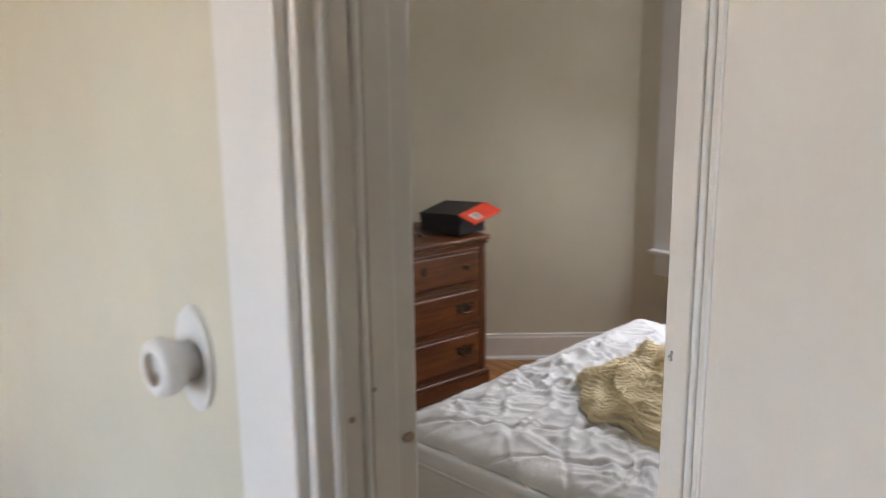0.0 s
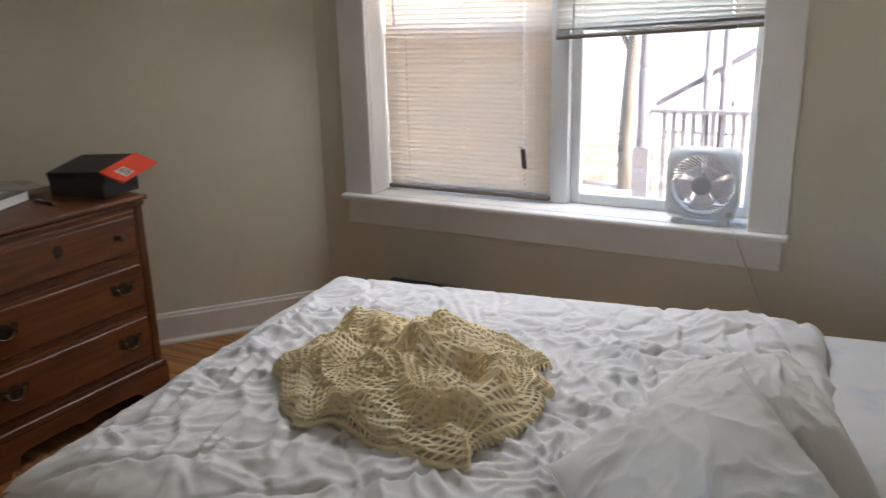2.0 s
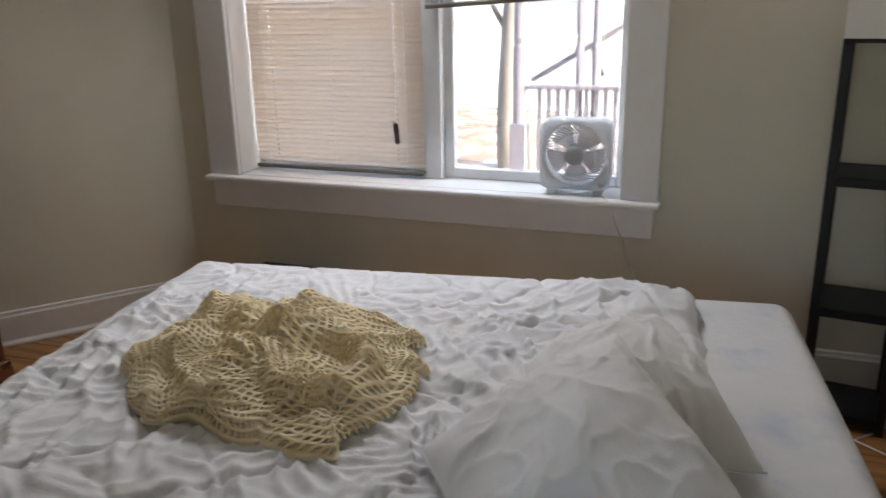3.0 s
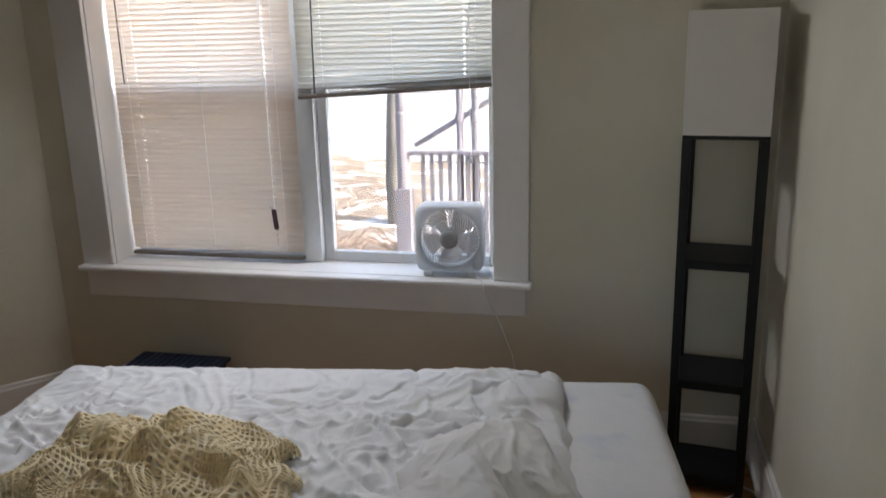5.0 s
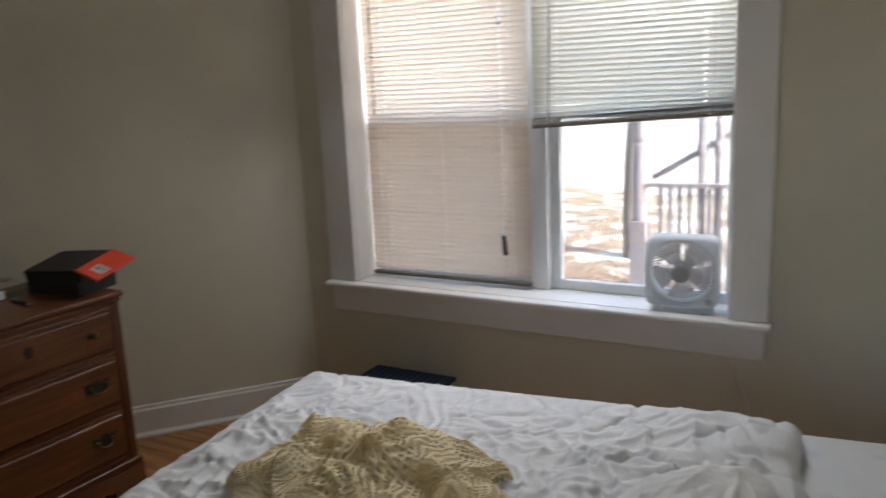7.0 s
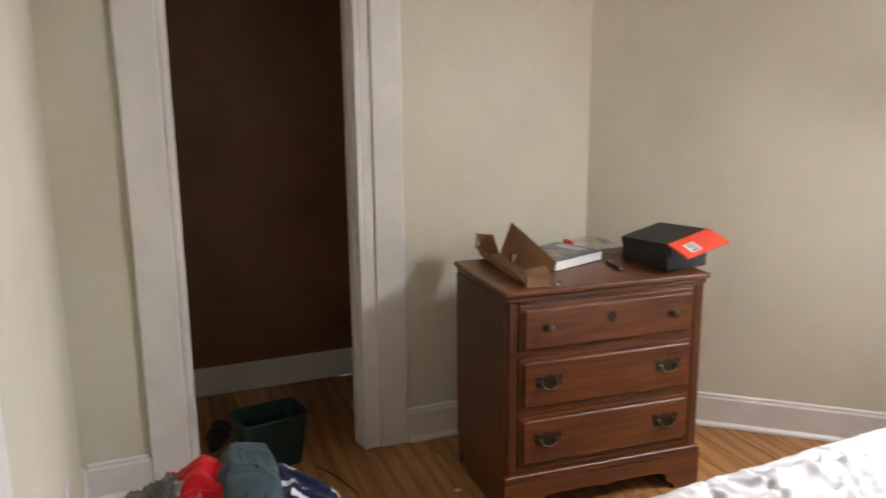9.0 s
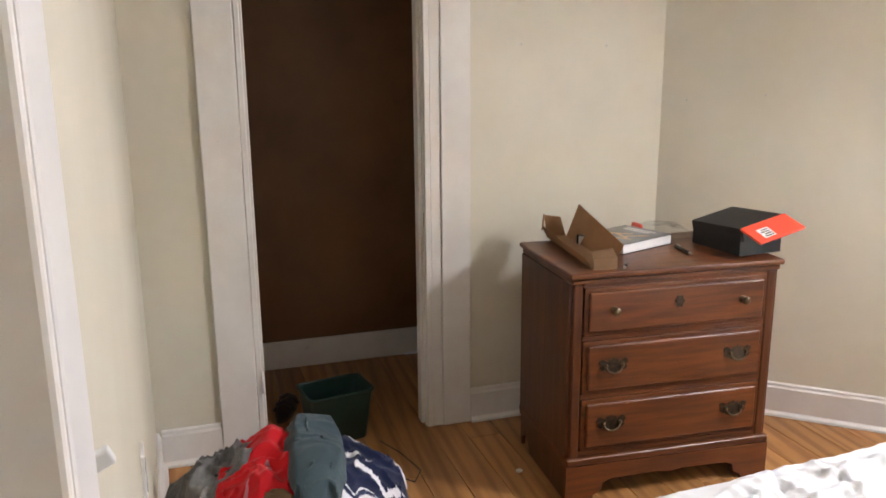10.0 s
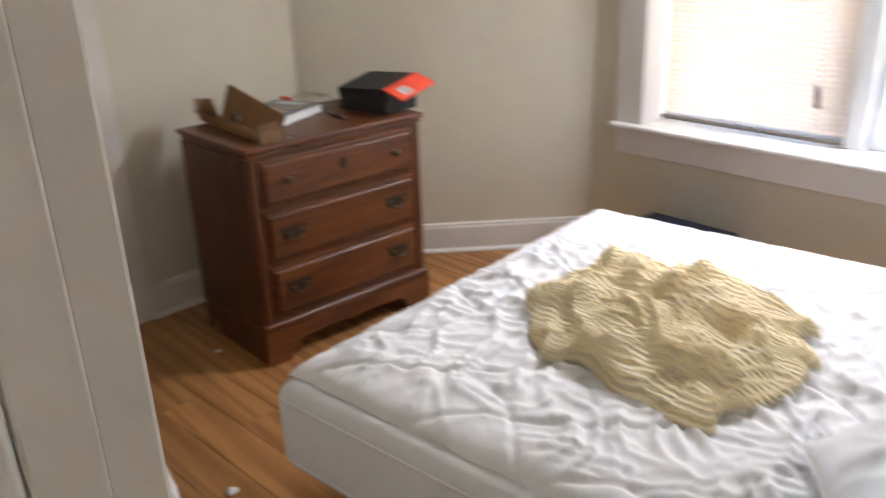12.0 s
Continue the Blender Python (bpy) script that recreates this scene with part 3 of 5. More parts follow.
tray()
book()
shoe_box()
pen = thing("pen", "black ballpoint pen lying on the dresser", "pen", pose(-1.34, 1.932, T + 0.006, 0, 0, -8))
part("barrel", tube(bmesh.new(), [(-0.07, 0, 0), (0.05, 0, 0)], 0.0052, 10), BLACKPLASTIC, pen, smooth=True)
part("tip", lathe([(0.005, 0), (0.0045, 0.01), (0.001, 0.022), (0, 0.023)], 10, pose(0.0501, 0, 0, 0, 90, 0)), STEEL, pen, "steel tip")
part("clip", box(-0.066, -0.03, -0.0015, 0.0015, 0.0053, 0.008, 0.0005), STEEL, pen)
pen = thing("pen", "dark pen lying beside the cardboard", "pen", pose(-1.19, 1.628, T + 0.0055, 0, 0, -35))
part("barrel", tube(bmesh.new(), [(-0.03, 0, 0), (0.025, 0, 0)], 0.005, 10), BLACKPLASTIC, pen, smooth=True)
part("tip", lathe([(0.0048, 0), (0.004, 0.008), (0.001, 0.017), (0, 0.018)], 10, pose(0.0251, 0, 0, 0, 90, 0)), STEEL, pen)


def film_bag():
    b = thing("plastic_bag", "crumpled clear plastic wrapper behind the book", "plastic bag", pose(-1.66, 2.03, T))

    def fn(a, c):
        x, y = (a - 0.5) * 0.24, (c - 0.5) * 0.2
        e = min(a, 1 - a, c, 1 - c) * 4
        z = min(1, e) * (0.018 + 0.022 * ridge(x * 16, y * 16, 3.3)) + 0.002
        return (x, y, max(0.001, z))
    part("film", sheet(fn, 28, 24), CLEARFILM, b, smooth=False)
    r = part("red_tape", box(-0.06, 0.01, -0.118, -0.098, 0.018, 0.04, 0.008, 3), REDCARD, b, "red roll end")


film_bag()

# ---- bed ----
BED = pose(0.585, 1.84, 0, 0, 0, 7.5)
HL, HW, MT = 0.985, 0.765, 0.505


def bed():
    f = thing("bed_frame", "low dark metal bed frame under the mattress", "bed frame", BED)
    for s in (-1, 1):
        part("side_rail", box(-0.9, 0.93, s * 0.66 - 0.018, s * 0.66 + 0.018, 0.205, 0.243, 0.004), BLACKPLASTIC, f)
    for x in (-0.78, 0.0, 0.8):
        part("cross_bar", box(x - 0.018, x + 0.018, -0.64, 0.64, 0.215, 0.24, 0.004), BLACKPLASTIC, f)
        for s in (-1, 1):
            part("leg", tube(bmesh.new(), [(x, s * 0.6, 0.0), (x, s * 0.6, 0.214)], 0.016, 10), BLACKPLASTIC, f, smooth=True)
    m = thing("mattress", "white mattress with a faint floral ticking, partly bare", "mattress", BED)
    part("core", box(-HL, HL, -HW, HW, 0.247, MT, 0.055, 5), TICKING, m, smooth=True)
    for z in (0.29, 0.462):
        q, r = 0.004, 0.06
        pts = []
        for cx, cy, a0 in ((HL - r, HW - r, 0), (-HL + r, HW - r, 90), (-HL + r, -HW + r, 180), (HL - r, -HW + r, 270)):
            pts += [(cx + (r + q - 0.008) * math.cos(radians(a0 + k * 15)), cy + (r + q - 0.008) * math.sin(radians(a0 + k * 15)), z) for k in range(7)]
        part("piping", tube(bmesh.new(), pts, 0.006, 6, True), TICKING, m, "corded mattress piping", True)


bed()
U0, U1, V0, V1 = -0.968, 0.705, -0.715, 0.772


def comforter_top(u, v):
    """Height of the quilt above the mattress at a place on the bed."""
    wob = 0.03 * n3(v * 5, 1.7) + 0.012 * n3(v * 16, 4.1)
    e = min(u - U0, U1 + wob - u, v - V0, V1 - v)
    thick = 0.036 * (1 - math.exp(-max(e, 0) / 0.028))
    wx, wy = u + 0.05 * n3(u * 4, v * 4, 2.0), v + 0.05 * n3(u * 4, v * 4, 7.0)
    q1 = math.sin(9.0 * wx + 2.6 * math.sin(6.5 * wy + 0.6) + 1.1 * n3(wx * 3, wy * 3, 1.0))
    q2 = math.sin(9.0 * wy + 2.6 * math.sin(6.5 * wx + 2.1) + 1.1 * n3(wx * 3, wy * 3, 5.0))
    seam = math.exp(-(q1 / 0.10) ** 2) * 0.8 + math.exp(-(q2 / 0.10) ** 2) * 0.55
    a = 0.9 * u + 0.35 * v
    b = -0.35 * u + 0.9 * v
    pucker = max(0, ridge(a * 17 + 1.5 * n3(u * 6, v * 6), b * 5.0, 0.3)) ** 2
    pucker2 = max(0, ridge(a * 6 + 4, b * 19 + 1.3 * n3(u * 5, v * 5, 3.0), 2.2)) ** 2
    fine = max(0, ridge(u * 27, v * 27, 5.5)) ** 2
    mess = 0.55 + 0.6 * max(0, n3(u * 1.7 + 3, v * 1.7, 8.8)) + 0.5 * max(0, u - 0.1)
    h = thick + min(1, max(0, e) / 0.13) * mess * (0.027 * pucker + 0.017 * pucker2 + 0.006 * fine) * (1 - 0.55 * min(1, max(0, v - 0.3) * 3)) - 0.016 * seam * min(1, e / 0.04)
    # rolled heap beside the pillows, at the far edge
    d2 = ((u - 0.50) / 0.24) ** 2 + ((v - 0.56 + 0.1 * (u - 0.5)) / 0.12) ** 2
    h += 0.042 * math.exp(-d2) * (1 + 0.22 * ridge(u * 9, v * 14, 6.1))
    return h


def comforter():
    c = thing("comforter", "rumpled white quilted comforter spread over the mattress", "comforter", BED)

    def fn(a, b):
        u, v = U0 + a * (U1 - U0 + 0.03), V0 + b * (V1 - V0)
        wob = 0.03 * n3(v * 5, 1.7) + 0.012 * n3(v * 16, 4.1)
        u = U0 + a * (U1 + wob - U0)
        v2 = v + (0.018 * n3(u * 7, 9.0) * (1 if b < 0.5 else 0.3) if b in (0.0, 1.0) else 0)
        z = MT + max(0.001, comforter_top(u, v))
        # sink over the mattress's rounded rim
        rim = max(0, abs(v) - (HW - 0.045)) + max(0, -u - (HL - 0.045))
        z -= rim * rim * 9
        return (u, v2, max(z, MT - 0.03))
    part("quilt", sheet(fn, 230, 190), COTTON, c, smooth=True)
    part("fabric_tag", box(-0.006, 0.012, -0.02, 0.02, 0, 0.002), material("blue_tag", (0.25, 0.45, 0.6), 0.7), c, "small blue care tag", at=pose(0.735, -0.12, MT + 0.004, 0, 0, 20))


comforter()


LOBES = ((-0.19, -0.02, 0.17, 0.15, 0.075), (-0.16, -0.16, 0.18, 0.11, 0.055), (-0.05, 0.13, 0.17, 0.12, 0.085),
         (0.04, -0.11, 0.12, 0.16, 0.07), (0.15, -0.02, 0.075, 0.06, 0.05), (0.13, -0.19, 0.13, 0.08, 0.042), (-0.02, 0.02, 0.09, 0.07, 0.095))


def throw_blanket():
    t = thing("throw_blanket", "pale yellow openwork crochet throw bunched up on the comforter", "blanket")
    cx, cy, rx, ry = 0.295, 1.745, 0.335, 0.305

    def surf(a, b, lift, seed):
        s, r = a * 2 - 1, b * 2 - 1
        s0, r0 = s, r
        s, r = s * math.sqrt(1 - 0.46 * r0 * r0), r * math.sqrt(1 - 0.46 * s0 * s0)
        k = 1.06
        # cloth gathered towards the middle, so that the net runs in bent lines
        gx, gy = 0.05 * n3(s * 3.1, r * 3.1, seed + 12), 0.05 * n3(s * 3.1 + 4, r * 3.1, seed + 13)
        x = cx + rx * k * (s * 0.97 - 0.12 * r) + 0.055 * n3(s * 2.3, r * 2.3, seed + 1) + gx
        y = cy + ry * k * (r * 0.97 + 0.10 * s) + 0.055 * n3(s * 2.3 + 9, r * 2.3, seed + 2) + gy
        # one corner pulled out towards the foot
        y -= 0.07 * math.exp(-((s - 0.75) ** 2 + (r + 1) ** 2) * 5)
        e = min(1 - abs(s0), 1 - abs(r0))
        body = min(1, e * 5.0) ** 0.55
        # heap of overlapping lobes, blended where they meet
        wx, wy = x - cx + 0.02 * n3(x * 6, y * 6, 2.0), y - cy + 0.02 * n3(x * 6, y * 6, 6.0)
        p, d = 0.87 * wx - 0.5 * wy, 0.5 * wx + 0.87 * wy
        hs = [0.02]
        for bp, bd, wp, wd, h in LOBES:
            hs.append(h * math.exp(-1.1 * (((p - bp) / wp) ** 2 + ((d - bd) / wd) ** 2)))
        ring = (math.hypot(p - 0.16, (d - 0.01) * 1.1) - 0.125) / 0.05
        hs.append(0.05 * math.exp(-ring * ring))
        top = sum(h ** 5 for h in hs) ** 0.2
        # long soft folds that fan out from the middle
        ang = math.atan2(d - 0.03, p + 0.02)
        rad = math.hypot(p, d)
        fold = math.sin(7 * ang + 3.0 * n3(x * 4, y * 4, 3.0) + 9 * rad) * min(1, rad * 7)
        crease = max(0, ridge(x * 7 + n3(x * 5, y * 5, 4.0), y * 7, 5.1)) ** 3
        pleat = math.sin(66 * (0.6 * p + 0.8 * d) + 4.5 * n3(x * 5, y * 5, 7.0)) * max(0, 0.25 + n3(x * 4.5, y * 4.5, 11.0))
        tuck = max(0, ridge(x * 12 + 1.2 * n3(x * 6, y * 6, 8.0), y * 12, 9.3)) ** 3
        z = 0.008 + body * (0.012 + 1.4 * top + 0.007 * fold + 0.016 * crease + 0.009 * pleat + 0.008 * tuck)
        return (x, y, MT + 0.045 + max(0.006, z) * lift)

    lattice = lambda i, j: i % 5 < 2 or j % 5 < 2
    for nm, lift, seed, lab in (("upper_layer", 1.0, 0.0, "openwork crochet mesh in soft folds"), ("lower_layer", 0.6, 0.0, "second layer of crochet mesh beneath")):
        ob = part(nm, sheet(lambda a, b: surf(a, b, lift, seed), 240, 222, lattice), YARN, t, lab, True)
        so = ob.modifiers.new("yarn", "SOLIDIFY")
        so.thickness, so.offset = 0.003, 0
    return t


throw_blanket()


def pillow(label, corners, high, seed, base=0.0):
    p = thing("pillow", label, "pillow", group="pillows on the bed")
    c = [Vector(q) for q in corners]

    def side(sign):
        def fn(a, b):
            s, r = a * 2 - 1, b * 2 - 1
            # sides drawn in between the corners
            s2, r2 = s * (1 - 0.07 * (1 - r * r)), r * (1 - 0.07 * (1 - s * s))
            a2, b2 = (s2 + 1) / 2, (r2 + 1) / 2
            q = c[0] * (1 - a2) * (1 - b2) + c[1] * a2 * (1 - b2) + c[2] * a2 * b2 + c[3] * (1 - a2) * b2
            puff = max(0, (1 - s * s) * (1 - r * r)) ** 0.55
            ang = math.atan2(r, s)
            rad = math.hypot(s, r)
            # gathers that run in from the seams, and soft cross folds
            gather = max(0, ridge(ang * 3.2 + seed, rad * 1.3, seed)) ** 2
            crease = 0.012 * gather * min(1, rad) ** 2 + 0.016 * n3(q.x * 7 + seed, q.y * 5, seed)
            crease += 0.012 * max(0, ridge(q.x * 9 + q.y * 5 + seed + 0.8 * n3(q.x * 4, q.y * 4, 1.5), q.y * 4 - q.x * 3, seed + 3)) ** 3
            crease += 0.006 * max(0, ridge(q.x * 22 + seed, q.y * 17 + 1.2 * n3(q.x * 6, q.y * 6), seed + 5)) ** 2
            z = q.z + (high * puff + 0.8 * crease * min(1, puff * 1.6) if sign > 0 else -0.03 * puff)
            return (q.x, q.y, z)
        return fn
    bm = sheet(side(1), 110, 90)
    lo = sheet(side(-1), 24, 20)
    me2 = bpy.data.meshes.new("lower_half")
    lo.to_mesh(me2)
    bm.from_mesh(me2)
    bpy.data.meshes.remove(me2)
    part("pillowcase", bm, SHEET, p, "creased white cotton pillowcase", True)
    edge = [side(1)(k / 16, 0) for k in range(17)] + [side(1)(1, k / 16) for k in range(1, 17)] + [side(1)(1 - k / 16, 1) for k in range(1, 17)] + [side(1)(0, 1 - k / 16) for k in range(1, 16)]
    part("seam", tube(bmesh.new(), edge, 0.003, 6, True), SHEET, p, smooth=True)


pillow("plump white pillow with a smooth creased case, underneath", [(0.84, 1.93, 0.56), (0.98, 1.48, 0.565), (1.37, 1.64, 0.56), (1.16, 2.22, 0.56)], 0.16, 1.3)
pillow("soft white pillow overlapping another pillow, one corner up", [(0.755, 1.50, 0.57), (1.04, 1.06, 0.575), (1.37, 1.33, 0.64), (1.075, 1.79, 0.735)], 0.12, 6.4)


# ---- shelf lamp ----
def shelf_lamp():
    l = thing("floor_lamp", "tall black shelf floor lamp with a square white shade, unlit", "floor lamp", pose(1.533, 2.932, 0, 0, 0, -7.5))
    W = 0.262
    for x in (0, W - 0.028):
        for y in (0, W - 0.028):
            part("post", box(x, x + 0.028, y, y + 0.028, 0.0, 1.240, 0.002), BLACKWOOD, l)
    for z in (0.02, 0.385, 0.813):
        part("shelf", box(0.003, W - 0.003, 0.003, W - 0.003, z, z + 0.03, 0.002), BLACKWOOD, l, "black shelf board")
    part("top_frame", box(0.0, W, 0.0, W, 1.2405, 1.253, 0.002), BLACKWOOD, l)
    bm = bmesh.new()
    rings = [[bm.verts.new((W / 2 + x * q, W / 2 + y * q, z)) for x, y in ((-1, -1), (1, -1), (1, 1), (-1, 1))] for q, z in ((W / 2 - 0.002, 1.2535), (W / 2 - 0.002, 1.635), (W / 2 - 0.005, 1.635), (W / 2 - 0.005, 1.2535))]
    for r0, r1 in zip(rings, rings[1:] + rings[:1]):
        for k in range(4):
            bm.faces.new((r0[k], r0[(k + 1) % 4], r1[(k + 1) % 4], r1[k]))
    s = part("shade", bm, SHADE, l, "plain white box shade")
    for x in (0.004, W - 0.004):
        for y in (0.004, W - 0.004):
            part("shade_rib", box(x - 0.004, x + 0.004, y - 0.004, y + 0.004, 1.254, 1.636, 0.001), SHADE, s)
    part("socket", lathe([(0, 1.254), (0.02, 1.254), (0.02, 1.31), (0.014, 1.315), (0, 1.316)], 14, pose(W / 2, W / 2, 0)), BLACKPLASTIC, l, smooth=True)
    pts = [(0.2, 0.1, 0.008), (0.3, 0.05, 0.006), (0.34, -0.06, 0.006), (0.28, -0.12, 0.006), (0.18, -0.06, 0.006), (0.24, 0.02, 0.006)]
    part("power_cord", tube(bmesh.new(), pts, 0.003, 6), WHITEPLASTIC, l, "thin white power cord", True)


shelf_lamp()


# ---- crate below the window ----
def crate():
    c = thing("storage_crate", "dark navy plastic storage crate with a ribbed lid", "storage box", pose(-0.478, 3.07, 0))
    bm = box(-0.195, 0.195, -0.115, 0.115, 0.0, 0.253, 0.012)
    part("body", bm, NAVYPLASTIC, c)
    lid = part("lid", box(-0.21, 0.21, -0.13, 0.13, 0.253, 0.270, 0.006), NAVYPLASTIC, c, "flat navy lid")
    rib = mesh("rib", box(-0.006, 0.006, -0.115, 0.115, 0.0, 0.006, 0.002), NAVYPLASTIC)
    for k in range(13):
        share("rib", rib, lid, pose(-0.186 + 0.031 * k, 0, 0.2695))


crate()

# ---- blinds ----
# dark rail plastic; on the stacked slats this colour stands for shade
RAIL_STACK_SHADE = material("rail_plastic_stack_shade", (0.15, 0.125, 0.10), 0.5)


def blind(name, label, x0, x1, y, z_top, z_low, tilt, mat, pitch=0.0212, skew=0.0, stack=0.0):
    b = thing(name, label, "window blind", pose(x0, y, 0))
    w = x1 - x0
    part("head_rail", box(0, w, -0.014, 0.014, z_top - 0.03, z_top, 0.002), WHITEPLASTIC, b)
    # each slat is pierced where the lift cords run through
    cols = [0, 0.13 * w, 0.13 * w + 0.004, 0.85 * w, 0.85 * w + 0.004, w]
    bm = bmesh.new()
    n = 6
    rows = []
    for i in range(n + 1):
        s = i / n - 0.5
        rows.append([bm.verts.new((x, s * 0.0255, 0.0022 * (1 - 4 * s * s))) for x in cols])
    for i, (a, c) in enumerate(zip(rows, rows[1:])):
        for k in range(5):
            if k in (0, 2, 4) or i not in (2, 3):
                bm.faces.new((a[k], a[k + 1], c[k + 1], c[k]))
    slat = mesh("slat", bm, mat, True)
    # stacked slats coloured dark for the shade they have when backlit
    packed = mesh("slat", box(0, w, -0.0125, 0.0125, 0.0, 0.0014), RAIL_STACK_SHADE)
    low = z_low + stack + 0.012
    count = int((z_top - 0.04 - low) / pitch)
    for k in range(count):
        z = z_top - 0.045 - k * pitch
        f = k / count
        share("slat", slat, b, pose(0, 0, z - (skew * 0.5 * max(0, f - 0.9) * 10), tilt, 0 + math.degrees(skew / w) * max(0, f - 0.9) * 10 * -1, 0))
    turn = pose(0, 0, 0, 0, -math.degrees(math.atan2(skew, w)), 0)
    if stack:
        for k in range(int(stack / 0.0036)):
            share("slat", packed, b, pose(0, 0.001 * (k % 3), z_low + 0.014 + k * 0.0036) @ turn)
    part("bottom_rail", box(0, w, -0.016, 0.013, 0.0, 0.017, 0.004), RAIL_STACK_SHADE, b, "dark brown bottom rail", at=pose(0, 0, z_low) @ turn)
    for fx in (0.09, 0.5, 0.91):
        bm = bmesh.new()
        for dy in (-0.0135, 0.0135):
            tube(bm, [(w * fx, dy, z_low + 0.01), (w * fx, dy, z_top - 0.03)], 0.0007, 5)
        part("ladder_cord", bm, WHITEPLASTIC, b)
    return b, w


b, w = blind("mini_blind", "lowered cream mini blind with closed vinyl slats", -0.776, 0.038, 3.355, 2.22, 0.672, -68, SLAT)
part("tilt_wand", tube(bmesh.new(), [(0.06, -0.022, 2.16), (0.062, -0.024, 1.42)], 0.0035, 6), clear("wand_plastic", 0.2, (0.5, 0.48, 0.45), 0.8), b, "clear plastic tilt wand", True)
part("lift_cord", tube(bmesh.new(), [(w - 0.12, -0.02, 2.16), (w - 0.117, -0.022, 1.72), (w - 0.115, -0.02, 0.88)], 0.0011, 5), WHITEPLASTIC, b, "thin lift cord")
part("cord_tassel", lathe([(0.004, 0), (0.009, 0.004), (0.006, 0.03), (0.003, 0.034), (0, 0.034)], 10, pose(w - 0.117, -0.022, 1.77)), GREYPLASTIC, b, "small grey cord toggle", True)
bm = box(-0.011, 0.011, -0.001, 0.001, -0.085, 0.0, 0.0)
part("hang_tag", bm, material("tag_print", (0.10, 0.055, 0.06), 0.5), b, "dark printed hang tag", at=pose(w - 0.118, -0.022, 0.892, 0, -5, 0))
bm = box(-0.016, 0.008, -0.0012, 0.0012, -0.003, 0.003)
part("tag_loop", bm, GREYPLASTIC, b, at=pose(w - 0.122, -0.022, 0.896, 0, 20, 0))

b, w = blind("mini_blind", "ivory mini blind pulled half up, bottom rail hanging crooked", 0.064, 0.866, 3.345, 2.22, 1.348, -66, SLAT_LIGHT, skew=0.04, stack=0.03)
part("tilt_wand", tube(bmesh.new(), [(0.09, -0.022, 2.16), (0.076, -0.024, 1.37)], 0.0032, 6), material("wand_dark", (0.16, 0.15, 0.14), 0.4), b, "plastic tilt wand", True)
part("lift_cord", tube(bmesh.new(), [(w - 0.1, -0.02, 2.16), (w - 0.096, -0.022, 1.36), (w - 0.094, -0.022, 1.12)], 0.0011, 5), WHITEPLASTIC, b, "thin lift cord")
part("cord_tassel", lathe([(0.004, 0), (0.008, 0.004), (0.006, 0.022), (0.003, 0.026), (0, 0.026)], 10, pose(w - 0.094, -0.022, 1.10)), WHITEPLASTIC, b, "small white cord toggle", True)


# ---- fan on the sill ----
def rounded(hw, hh, r, n=6):
    pts = []
    for cx, cy, a0 in ((hw - r, hh - r, 0), (-hw + r, hh - r, 90), (-hw + r, -hh + r, 180), (hw - r, -hh + r, 270)):
        pts += [(cx + r * math.cos(radians(a0 + 90 * k / n)), cy + r * math.sin(radians(a0 + 90 * k / n))) for k in range(n + 1)]
    return pts


FANGREY = translucent("thin_grey_plastic", (0.55, 0.56, 0.57), 0.3)


